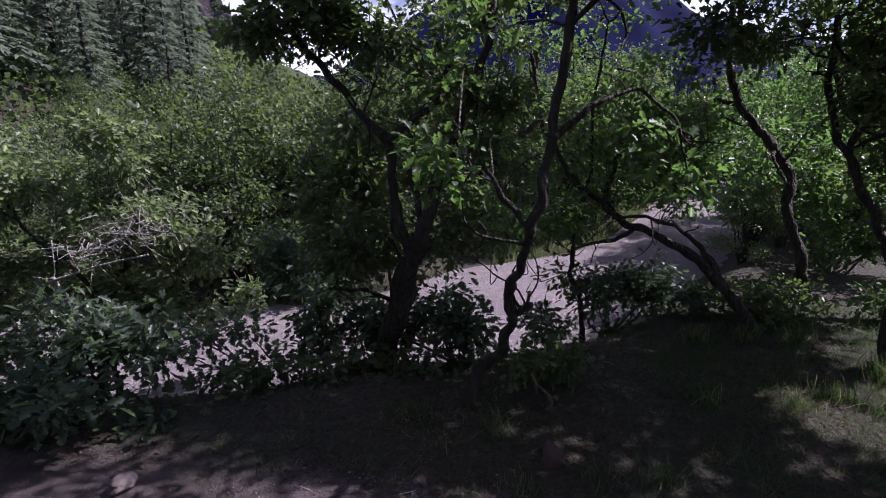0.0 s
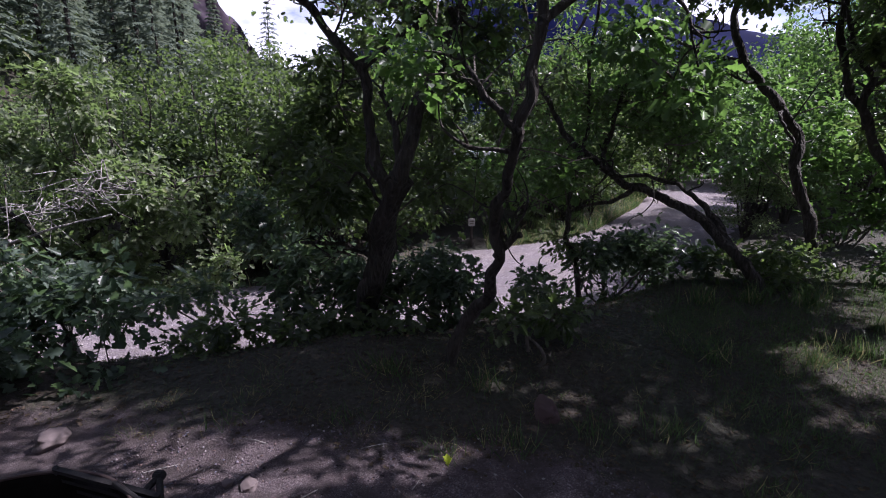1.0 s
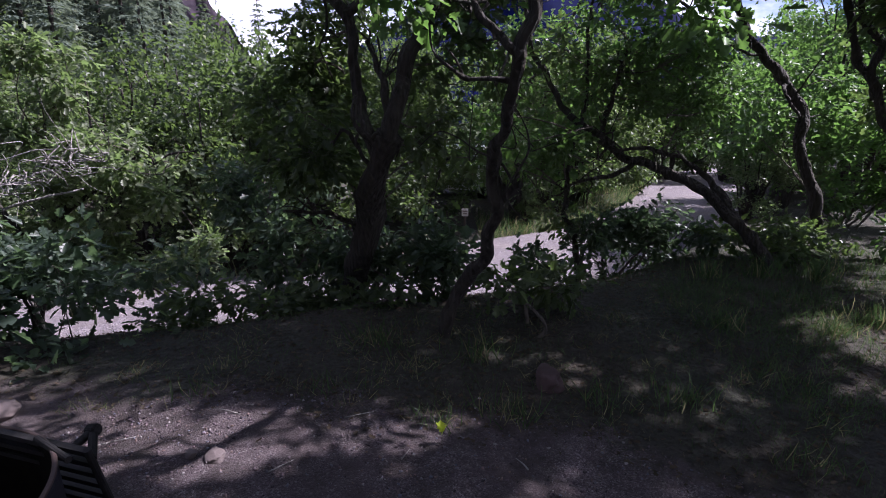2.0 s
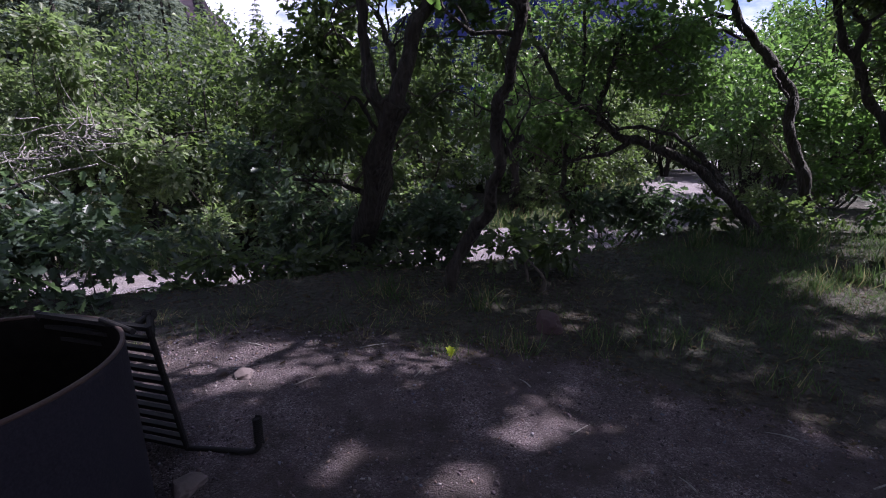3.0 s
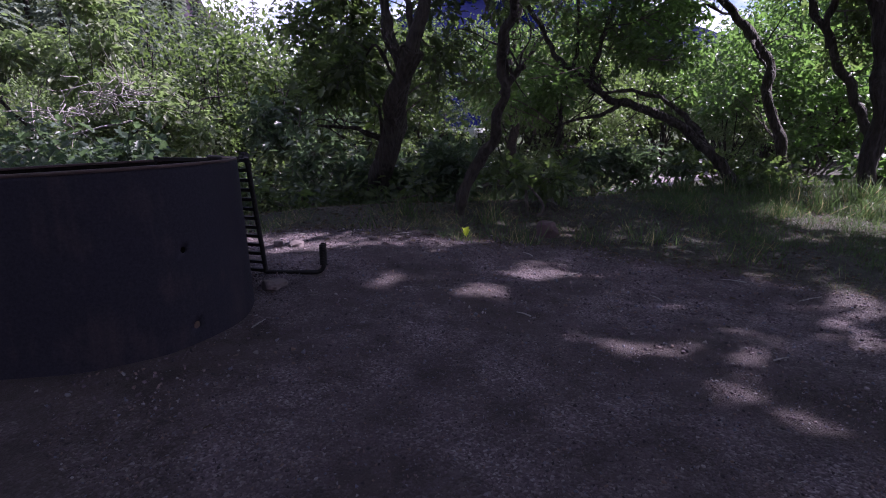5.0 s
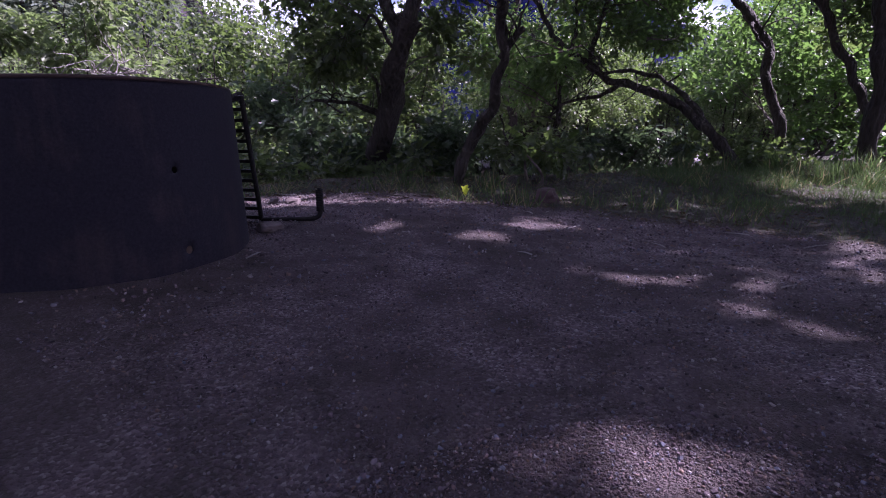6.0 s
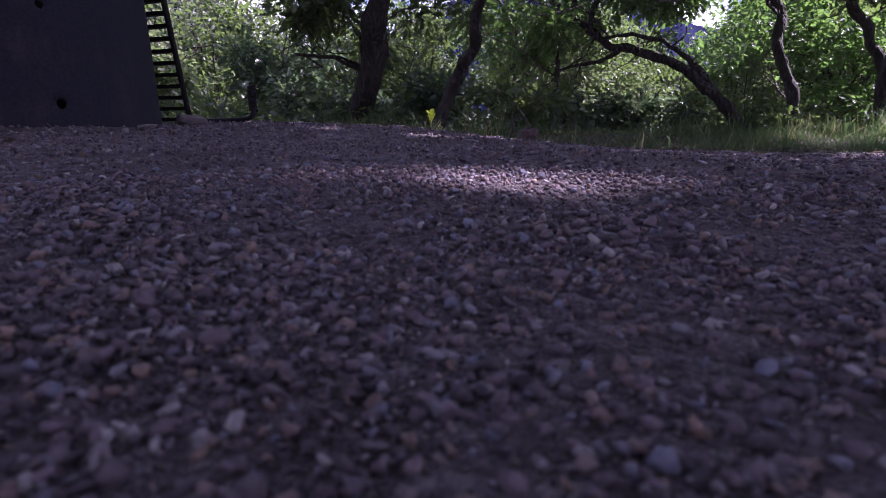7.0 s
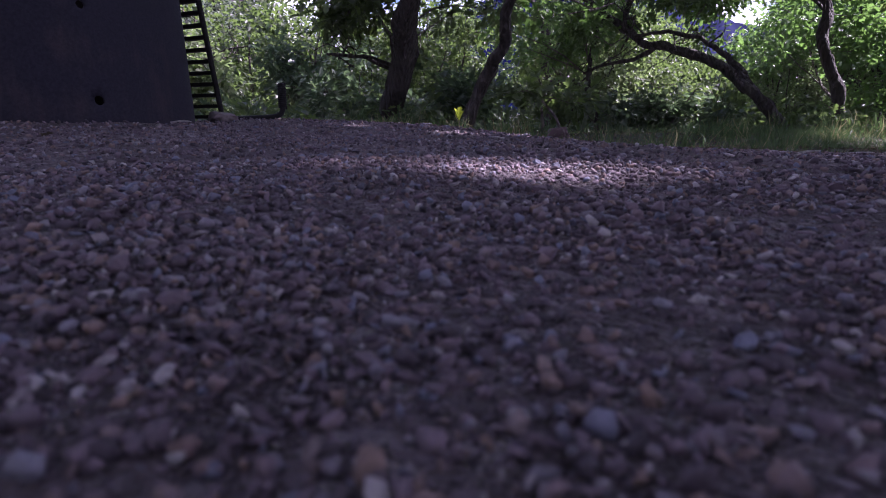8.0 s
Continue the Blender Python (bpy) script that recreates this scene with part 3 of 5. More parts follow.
tagged(link_mesh("cliff", array_mesh("cliff", np.concatenate(kv), kq.ravel(), np.full(len(kq), 4)), CLIFF, shade=False), "bare purple-grey rock cliff above the wooded hillside", "cliff", kind="structure")


# ---- fire ring ----
def ground_z(x, y):
    return float(height(x, y))


RING_AT, RING_R, RING_H, WALL = (-1.005, 1.18), 0.397, 0.455, 0.006


def lathe(profile, seg=96):
    """A ring turned from (radius, height) points that close on themselves."""
    bm = bmesh.new()
    rings = [[bm.verts.new((r * math.cos(2 * math.pi * k / seg), r * math.sin(2 * math.pi * k / seg), z)) for k in range(seg)] for r, z in profile]
    for a, b in zip(rings, rings[1:] + rings[:1]):
        for k in range(seg):
            bm.faces.new((a[k], a[(k + 1) % seg], b[(k + 1) % seg], b[k]))
    bmesh.ops.recalc_face_normals(bm, faces=bm.faces)
    return bm


def rod(bm, a, b, r, seg=10):
    a, b = Vector(a), Vector(b)
    m = Matrix.Translation((a + b) / 2) @ (b - a).to_track_quat("Z", "Y").to_matrix().to_4x4()
    bmesh.ops.create_cone(bm, cap_ends=True, segments=seg, radius1=r, radius2=r, depth=(b - a).length, matrix=m)


def pierced_wall(R, thick, z0, z1, holes, seg=240, rows=44):
    """A sheet-steel cylinder with round vent holes (azimuth, height, radius) cut through it; soot inside."""
    keep = np.ones((rows, seg), bool)
    th = 2 * math.pi * np.arange(seg) / seg
    zz = np.linspace(z0, z1, rows + 1)
    T, Zg = np.meshgrid(th, zz)
    for az, hz, r in holes:
        c = radians(az) % (2 * math.pi)
        du, dz = R * (T - c), Zg - hz
        dist = np.hypot(du, dz)
        near = dist < r * 1.02
        for i, k in zip(*np.nonzero(near)):
            for a in (i - 1, i):
                for b in (k - 1, k):
                    keep[a, b % seg] = False
        rim_pts = {(i, k) for a, b in zip(*np.nonzero(~keep)) for i in (a, a + 1) for k in (b, (b + 1) % seg) if dist[i, k] < r * 3 and not near[i, k]}
        for i, k in rim_pts:
            f = r / dist[i, k]
            T[i, k], Zg[i, k] = c + (T[i, k] - c) * f, hz + dz[i, k] * f
    bm = bmesh.new()
    dent = 0.0022 * np.sin(3 * T + 0.7) * np.clip((Zg - 0.1) / 0.3, 0, 1)
    skin = []
    for rr in (R, R - thick):
        skin.append([[bm.verts.new(((rr + dent[i, k]) * math.cos(T[i, k]), (rr + dent[i, k]) * math.sin(T[i, k]), Zg[i, k])) for k in range(seg)] for i in range(rows + 1)])
    for i in range(rows):
        for k in range(seg):
            if not keep[i, k]:
                continue
            j = (k + 1) % seg
            bm.faces.new((skin[0][i][k], skin[0][i][j], skin[0][i + 1][j], skin[0][i + 1][k]))
            bm.faces.new((skin[1][i][k], skin[1][i + 1][k], skin[1][i + 1][j], skin[1][i][j])).material_index = 1
            for (p, q), (u, v) in ((((i, k), (i, j)), (i - 1, k)), (((i + 1, j), (i + 1, k)), (i + 1, k)), (((i, j), (i + 1, j)), (i, j)), (((i + 1, k), (i, k)), (i, k - 1))):
                if not (0 <= u < rows) or not keep[u, v % seg]:
                    bm.faces.new((skin[0][q[0]][q[1]], skin[0][p[0]][p[1]], skin[1][p[0]][p[1]], skin[1][q[0]][q[1]]))
    bmesh.ops.delete(bm, geom=[v for v in bm.verts if not v.link_faces], context="VERTS")
    return bm


def fire_ring():
    root = empty("fire_ring", (*RING_AT, 0.0), "tall round steel campfire ring, sooty blue-grey, standing on gravel", "fire ring")
    root.rotation_euler = (0, radians(-2.6), 0)
    R, H = RING_R, RING_H
    wall = part("wall", pierced_wall(R, WALL, -0.09, H - 0.003, ((-31.6, 0.242, 0.0092), (-30.8, 0.039, 0.0110))), None, root, "dark sooty sheet steel", True)
    wall.data.materials.append(RING_STEEL)
    wall.data.materials.append(CHAR)
    part("rim", lathe([(R + 0.0012, H - 0.006), (R + 0.0026, H - 0.002), (R + 0.0014, H + 0.0015), (R - 0.003, H + 0.0025), (R - 0.0075, H + 0.0015), (R - 0.0085, H - 0.002), (R - 0.0075, H - 0.006)]), RIM_STEEL, root, "worn brownish folded steel rim", True)
    # ash bed
    bm = bmesh.new()
    rings = [[bm.verts.new((f * (R - WALL - 0.006) * math.cos(k * math.pi / 20), f * (R - WALL - 0.006) * math.sin(k * math.pi / 20), 0.025 + 0.03 * (1 - f) + 0.012 * noise.noise((3 * f * math.cos(k * math.pi / 20), 3 * f * math.sin(k * math.pi / 20), 2.0)))) for k in range(40)] for f in (0.02, 0.25, 0.5, 0.75, 1.0)]
    bm.faces.new(rings[0])
    for r0, r1 in zip(rings, rings[1:]):
        for k in range(40):
            bm.faces.new((r0[k], r1[k], r1[(k + 1) % 40], r0[(k + 1) % 40]))
    part("ash_bed", bm, ASH, root, "grey ash and charcoal")
    return root


def grate():
    """Cooking grate hung over the outside of the ring, bars level, its handle lying out on the gravel."""
    root = empty("cooking_grate", (-0.70, 1.50, 0.03), "blackened steel cooking grate hanging down the side of the fire ring", "grate")
    o = Vector(root.location)
    top_out, bot_out = Vector((-0.668, 1.455, 0.468)), Vector((-0.672, 1.58, 0.035))
    side = Vector((-0.36, 0.115, 0.0))
    for f in (0.0, 1.0):
        bm = bmesh.new()
        rod(bm, top_out + side * f - o, bot_out + side * f - o, 0.0085)
        part("side_rail", bm, GRATE_STEEL, root)
    for i in range(13):
        f = 0.02 + 0.96 * i / 12
        a = top_out.lerp(bot_out, f)
        bm = bmesh.new()
        bmesh.ops.create_cube(bm, size=1.0)
        d = side.normalized()
        m = Matrix.Translation(a + side * 0.5 - o) @ d.to_track_quat("X", "Z").to_matrix().to_4x4() @ Matrix.Diagonal((side.length, 0.0175, 0.011, 1))
        bmesh.ops.transform(bm, matrix=m, verts=bm.verts)
        part("bar", bm, GRATE_STEEL, root)
    handle = Tubes()
    c = Vector((-0.445, 1.545, 0.042))
    handle.add([bot_out - o, bot_out.lerp(c, 0.5) - o, c + Vector((-0.03, 0, 0)) - o, c + Vector((-0.004, 0, 0.008)) - o, c + Vector((0, 0, 0.035)) - o, c + Vector((-0.003, 0.003, 0.105)) - o], 0.0085, 0.0085, 10, 0, 0, 0.012)
    h = link_mesh("handle", handle.mesh("handle"), GRATE_STEEL, root)
    coil = Tubes()
    pts = [(c.x - o.x - 0.003 + 0.0125 * math.cos(k * 0.7), c.y - o.y + 0.003 + 0.0125 * math.sin(k * 0.7), c.z - o.z + 0.028 + 0.08 * k / 120) for k in range(121)]
    coil.add(pts, 0.0036, 0.0036, 6, 0, 0, 0.006)
    link_mesh("coil_grip", coil.mesh("coil_grip"), GRATE_STEEL, h, "coiled wire grip")
    hinge = bmesh.new()
    rod(hinge, top_out + Vector((-0.02, -0.03, -0.004)) - o, top_out + side * 0.4 + Vector((0, 0.0, 0.0)) - o, 0.008)
    part("hinge_rod", hinge, GRATE_STEEL, root)
    apex = Vector((-0.702, 1.53, 0.470))
    for foot in (Vector((-0.665, 1.462, 0.44)), Vector((-0.725, 1.478, 0.45))):
        bm = bmesh.new()
        rod(bm, foot - o, apex - o, 0.0095, 10)
        part("bracket_arm", bm, GRATE_STEEL, root)
    bm = bmesh.new()
    rod(bm, apex + Vector((-0.015, 0.004, -0.002)) - o, apex + Vector((0.015, -0.004, 0.003)) - o, 0.0145, 14)
    bmesh.ops.bevel(bm, geom=bm.edges, offset=0.004, segments=2, affect="EDGES")
    part("pivot", bm, GRATE_STEEL, root, "round steel pivot")
    return root


fire_ring()
grate()


def rock(name, at, size, seed, mat, label, sink=0.3, flat=0.7, group=""):
    r = random.Random(seed)
    faces = [(Vector((r.gauss(0, 1), r.gauss(0, 1), 0.3 + r.gauss(0, 0.7))).normalized(), r.uniform(0.66, 0.9)) for k in range(9)] + [(Vector((0.1 * r.gauss(0, 1), 0.1, 1)).normalized(), 0.72)]
    bm = bmesh.new()
    bmesh.ops.create_icosphere(bm, subdivisions=4, radius=1.0)
    for v in bm.verts:
        d = v.co.normalized()
        v.co = d * (1 + 0.42 * noise.noise(d * 1.3 + Vector((seed, 0, 0))) + 0.16 * noise.noise(d * 3.1 + Vector((0, seed, 0))) + 0.03 * noise.noise(d * 11))
        for n, lim in faces:
            over = v.co.dot(n) - lim - 0.03 * noise.noise(d * 5 + n)
            if over > 0:
                v.co -= n * over * 0.93
        v.co = Vector((v.co.x * size, v.co.y * size * 0.8, v.co.z * size * flat))
    ob = part(name, bm, mat, None, "", True)
    ob.location = (at[0], at[1], ground_z(at[0], at[1]) + size * flat * (1 - sink) * 0.6)
    ob.rotation_euler = (0, 0, seed * 1.7)
    return tagged(ob, label, "rock", group)


rock("rock", (0.66, 2.70), 0.098, 1.0, RED_ROCK, "rounded dusky red boulder half sunk in grass", 0.35, 0.7)
rock("rock", (-0.67, 2.04), 0.047, 3.2, ROCK, "brownish flat-topped stone lying on gravel", 0.75, 0.5, "loose stones")
rock("rock", (-0.76, 2.05), 0.03, 5.2, ROCK, "small brownish stone lying on gravel", 0.2, 0.6, "loose stones")
rock("rock", (-0.60, 1.42), 0.05, 4.4, ROCK, "flat grey stone beside the cooking grate", 0.1, 0.45, "loose stones")
rock("rock", (-1.78, 2.46), 0.08, 6.4, ROCK, "pinkish pointed stone behind the fire ring", 0.2, 0.75, "loose stones")
rock("rock", (-1.42, 0.62), 0.055, 7.3, ROCK, "grey stone at the foot of the fire ring", 0.2, 0.6, "loose stones")


# ---- oaks round the pitch ----
def oak(at, label, limbs, crowns, seed, leaf=None, template=LEAF_FINE, size=0.078, per=17, spread=0.085, canopy=()):
    return grow("oak_tree", at, label, "tree", limbs, crowns, seed, leaf or OAK_LEAF, template, size, per, spread, group="oaks round the pitch", canopy=canopy, branches=5)


oak((-0.5, 4.2, ground_z(-0.5, 4.2)), "gnarled forked scrub oak with dark furrowed bark and sparse leaves", [
    ([(-0.53, 4.26, -0.5), (-0.48, 4.15, 0.1), (-0.37, 3.9, 0.58), (-0.22, 3.6, 0.97), (-0.15, 3.52, 1.14)], 0.102, 0.08),
    ([(-0.18, 3.54, 1.06), (-0.13, 3.5, 1.23), (0.0, 3.55, 1.63), (0.15, 3.68, 2.0), (0.26, 3.75, 2.25), (0.42, 3.9, 3.1)], 0.054, 0.024),
    ([(-0.22, 3.58, 1.0), (-0.32, 3.6, 1.23), (-0.36, 3.65, 1.55), (-0.39, 3.6, 1.83), (-0.5, 3.6, 1.95), (-0.85, 3.6, 2.34), (-1.17, 3.6, 2.7)], 0.044, 0.018),
    ([(-0.39, 3.6, 1.82), (-0.24, 3.6, 1.94), (-0.05, 3.7, 2.06), (0.1, 3.85, 2.5)], 0.032, 0.012),
    ([(-0.15, 3.5, 1.25), (-0.18, 3.55, 1.42), (-0.23, 3.6, 1.58), (-0.28, 3.6, 1.68)], 0.028, 0.012),
    ([(-0.42, 4.05, 0.5), (-0.62, 4.05, 0.6), (-0.95, 4.0, 0.62)], 0.024, 0.008),
], [((-0.84, 4.3, 1.3), (0.34, 0.4, 0.45), 80), ((-0.72, 4.3, 1.8), (0.3, 0.35, 0.35), 56), ((0.1, 4.1, 2.3), (0.65, 0.6, 0.4), 80), ((0.2, 5.9, 2.9), (0.9, 0.7, 0.4), 110), ((-0.5, 6.0, 2.65), (0.6, 0.5, 0.3), 50), ((-1.0, 3.75, 2.7), (0.5, 0.35, 0.3), 96), ((-0.55, 3.8, 2.4), (0.4, 0.35, 0.25), 60), ((-1.22, 4.4, 2.5), (0.34, 0.35, 0.2), 60), ((0.35, 4.0, 1.75), (0.35, 0.4, 0.45), 34), ((-0.7, 4.2, 0.75), (0.42, 0.3, 0.25), 30), ((-0.6, 3.75, 1.2), (0.28, 0.28, 0.32), 30), ((0.15, 3.8, 1.25), (0.28, 0.28, 0.35), 28), ((0.25, 4.2, 0.75), (0.4, 0.3, 0.28), 12), ((0.3, 3.9, 3.3), (1.2, 1.0, 0.6), 45)], 11, canopy=[((0.4, 4.2, 3.7), (1.4, 1.1, 0.5), 90)])

oak((0.165, 3.22, ground_z(0.165, 3.22)), "slender crooked oak with a broken stub, leaning over the pitch", [
    ([(0.15, 3.27, -0.3), (0.17, 3.2, 0.02), (0.24, 3.2, 0.29), (0.37, 3.05, 0.49), (0.4, 2.85, 0.77), (0.36, 2.74, 1.0), (0.4, 2.5, 1.25), (0.43, 2.35, 1.48), (0.478, 2.4, 1.7), (0.52, 2.42, 1.95), (0.62, 2.5, 2.7)], 0.043, 0.017),
    ([(0.395, 2.86, 0.79), (0.46, 2.78, 0.88), (0.50, 2.73, 0.93)], 0.024, 0.016),
    ([(0.43, 2.36, 1.42), (0.36, 2.42, 1.49), (0.31, 2.45, 1.55), (0.18, 2.55, 1.75)], 0.022, 0.009),
    ([(0.5, 2.4, 1.85), (0.7, 2.5, 2.0), (0.95, 2.6, 2.1), (1.15, 2.6, 1.95), (1.22, 2.57, 1.7)], 0.02, 0.004),
], [((0.6, 2.9, 2.25), (0.7, 0.5, 0.25), 52), ((0.12, 2.75, 1.72), (0.2, 0.25, 0.2), 12), ((0.95, 3.0, 1.75), (0.3, 0.35, 0.3), 14), ((0.6, 2.6, 2.8), (1.1, 0.9, 0.4), 70), ((1.22, 2.57, 1.64), (0.16, 0.14, 0.1), 8), ((0.34, 3.6, 1.77), (0.12, 0.12, 0.12), 7)], 12, OAK_LEAF_BRIGHT)

oak((2.95, 4.58, ground_z(2.95, 4.58)), "oak with a trunk arched low over the slope", [
    ([(3.02, 4.56, -0.15), (2.95, 4.6, 0.08), (2.82, 4.65, 0.29), (2.67, 4.8, 0.47), (2.46, 5.0, 0.7), (2.23, 5.2, 0.84), (1.95, 5.38, 0.92), (1.75, 5.5, 1.08), (1.52, 5.6, 1.27), (1.38, 5.7, 1.45), (1.1, 5.8, 2.0), (0.95, 5.9, 2.8)], 0.056, 0.018),
    ([(2.03, 5.32, 0.88), (1.9, 5.3, 0.8), (1.8, 5.3, 0.74), (1.5, 5.3, 0.71), (1.33, 5.3, 0.62)], 0.03, 0.01),
    ([(2.75, 4.72, 0.38), (2.62, 5.0, 0.72), (2.4, 5.15, 0.95), (2.1, 5.3, 1.02), (1.8, 5.35, 0.98)], 0.04, 0.015),
    ([(1.75, 5.5, 1.08), (1.85, 5.6, 1.5), (2.1, 5.8, 2.1)], 0.035, 0.012),
], [((1.75, 5.9, 1.55), (0.85, 0.55, 0.5), 120), ((1.2, 5.7, 1.15), (0.45, 0.4, 0.4), 45), ((0.95, 5.2, 1.0), (0.45, 0.35, 0.4), 45), ((0.6, 4.9, 1.05), (0.35, 0.3, 0.3), 14), ((2.5, 5.7, 1.7), (0.6, 0.5, 0.5), 90), ((2.85, 6.0, 1.45), (0.5, 0.45, 0.5), 80), ((1.6, 5.9, 2.6), (1.3, 0.9, 0.55), 90)], 13, OAK_LEAF_BRIGHT, canopy=[((2.5, 4.3, 3.6), (1.7, 1.2, 0.4), 260)])

oak((4.15, 5.58, ground_z(4.15, 5.58)), "tall oak with a snaking trunk and sunlit leaves", [
    ([(4.2, 5.55, -0.2), (4.16, 5.6, 0.15), (4.09, 5.7, 0.6), (3.97, 5.82, 0.98), (4.04, 5.97, 1.36), (3.94, 6.08, 1.68), (3.6, 6.12, 1.98), (3.43, 6.2, 2.25), (3.33, 6.2, 2.6), (3.3, 6.3, 3.6)], 0.066, 0.034),
    ([(3.42, 6.2, 2.2), (3.2, 6.2, 2.24), (2.93, 6.2, 2.15), (2.7, 6.2, 2.2)], 0.028, 0.01),
    ([(3.62, 6.12, 1.97), (3.4, 6.0, 1.95), (3.2, 6.0, 2.05)], 0.02, 0.01),
], [((4.3, 6.6, 1.6), (0.6, 0.5, 0.4), 46), ((3.0, 6.5, 2.1), (0.6, 0.5, 0.25), 36), ((2.85, 6.4, 1.95), (0.5, 0.4, 0.42), 44), ((3.6, 6.3, 3.7), (1.4, 1.2, 0.4), 40)], 14, OAK_LEAF_BRIGHT, LEAF_MID, canopy=[((3.8, 6.2, 4.2), (1.4, 1.2, 0.5), 50)])

oak((4.66, 4.8, ground_z(4.66, 4.8)), "oak with a leaning forked trunk in dappled light", [
    ([(4.75, 4.75, -0.2), (4.6, 4.9, 0.34), (4.45, 5.2, 1.1), (4.36, 5.3, 1.28), (4.19, 5.3, 1.56), (4.05, 5.4, 1.84), (3.94, 5.4, 2.15), (3.9, 5.4, 3.0)], 0.066, 0.026),
    ([(4.25, 5.3, 1.46), (4.18, 5.3, 1.68), (4.2, 5.3, 1.93), (3.98, 5.3, 2.15), (3.8, 5.2, 2.5)], 0.045, 0.018),
], [((4.8, 5.6, 2.1), (0.5, 0.5, 0.35), 40), ((4.75, 5.3, 1.6), (0.45, 0.4, 0.45), 60), ((4.1, 5.2, 2.3), (0.55, 0.5, 0.35), 60), ((3.7, 5.4, 2.75), (0.6, 0.4, 0.2), 24), ((4.2, 5.2, 3.3), (1.6, 1.3, 0.6), 110)], 15, OAK_LEAF, LEAF_MID, canopy=[((5.2, 4.8, 3.6), (1.7, 1.2, 0.45), 350)])

oak((3.58, 3.76, ground_z(3.58, 3.76)), "dark upright oak at the edge of the grass", [
    ([(3.6, 3.74, -0.2), (3.577, 3.78, 0.19), (3.545, 3.8, 0.71), (3.54, 3.85, 1.15), (3.45, 3.9, 1.66), (3.35, 3.85, 2.4), (3.2, 3.8, 3.2)], 0.075, 0.04),
    ([(3.4, 3.88, 2.1), (3.0, 3.6, 2.7), (2.4, 3.1, 3.15), (1.6, 2.7, 3.4)], 0.05, 0.015),
    ([(3.35, 3.85, 2.4), (3.2, 3.2, 2.9), (2.9, 2.4, 3.3), (2.6, 1.6, 3.5)], 0.045, 0.015),
], [((2.3, 2.9, 3.25), (1.7, 1.5, 0.4), 190), ((2.9, 1.8, 3.5), (1.6, 1.3, 0.45), 130), ((3.9, 4.0, 2.6), (0.9, 0.8, 0.5), 90), ((2.5, 3.9, 2.5), (0.8, 0.5, 0.3), 60)], 16, OAK_LEAF, canopy=[((1.9, 2.0, 3.55), (0.8, 0.6, 0.3), 260), ((3.6, 1.9, 3.5), (1.0, 0.7, 0.3), 320), ((2.6, 2.6, 3.4), (2.0, 1.8, 0.35), 700), ((3.2, 0.9, 3.6), (1.9, 1.5, 0.4), 700)])

grow("oak_sapling", (1.5, 5.18, ground_z(1.5, 5.18)), "thin upright oak sapling among the shrubs", "tree", [
    ([(1.52, 5.17, -0.35), (1.47, 5.2, 0.18), (1.35, 5.2, 0.41), (1.43, 5.4, 0.93), (1.62, 5.6, 1.46), (1.6, 5.6, 2.2), (1.7, 5.6, 3.0)], 0.03, 0.012)],
    [((1.5, 5.6, 1.9), (0.35, 0.3, 0.5), 22), ((1.4, 5.2, 0.35), (0.25, 0.2, 0.2), 12)], 17, OAK_LEAF, LEAF_FINE, 0.08)

rng = np.random.default_rng(180)
tufts = []
for i in range(42):  # leafy tufts of a broad bushy crown, down to the bank
    a, b = rng.random(), rng.random()
    x = -2.25 - 3.35 * a ** 0.9
    top = float(np.interp(x, (-5.6, -3.2, -2.7, -1.8), (1.9, 2.05, 1.25, 0.8)))
    tufts.append(((x, 5.35 + 0.5 * rng.random() - 0.3 * b, -0.35 + (top + 0.35) * b), (0.34, 0.28, 0.24), 21))
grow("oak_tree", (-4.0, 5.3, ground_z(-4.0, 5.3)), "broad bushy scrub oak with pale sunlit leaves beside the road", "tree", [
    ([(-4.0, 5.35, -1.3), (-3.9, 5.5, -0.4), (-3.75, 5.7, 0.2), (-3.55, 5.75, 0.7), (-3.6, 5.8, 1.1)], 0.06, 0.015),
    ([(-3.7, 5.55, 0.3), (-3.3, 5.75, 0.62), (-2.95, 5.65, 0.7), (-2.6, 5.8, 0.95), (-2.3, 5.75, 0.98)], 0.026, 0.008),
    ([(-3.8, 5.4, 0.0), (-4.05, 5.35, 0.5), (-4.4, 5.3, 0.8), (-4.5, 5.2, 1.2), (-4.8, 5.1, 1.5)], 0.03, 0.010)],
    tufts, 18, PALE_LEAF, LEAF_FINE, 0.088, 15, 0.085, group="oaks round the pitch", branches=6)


# ---- shrubs ----
def shrub(at, label, crowns, seed, leaf=None, stems=6, template=LEAF_FINE, size=0.088, per=13, spread=0.085):
    rng = np.random.default_rng(seed + 500)
    z = ground_z(*at)
    limbs = []
    for i in range(stems):
        c = np.array(crowns[i % len(crowns)][0]) + rng.normal(size=3) * 0.4 * np.array(crowns[i % len(crowns)][1])
        foot = np.array((at[0] + rng.normal() * 0.08, at[1] + rng.normal() * 0.08, z - 0.05))
        limbs.append(([tuple(foot), tuple((foot + c) / 2 + rng.normal(size=3) * 0.06), tuple(c)], 0.016, 0.006))
    return grow("oak_shrub", (at[0], at[1], z), label, "shrub", limbs, crowns, seed, leaf or SHRUB_LEAF, template, size, per, spread, TWIG, "oak shrubs", 0.004, 6)


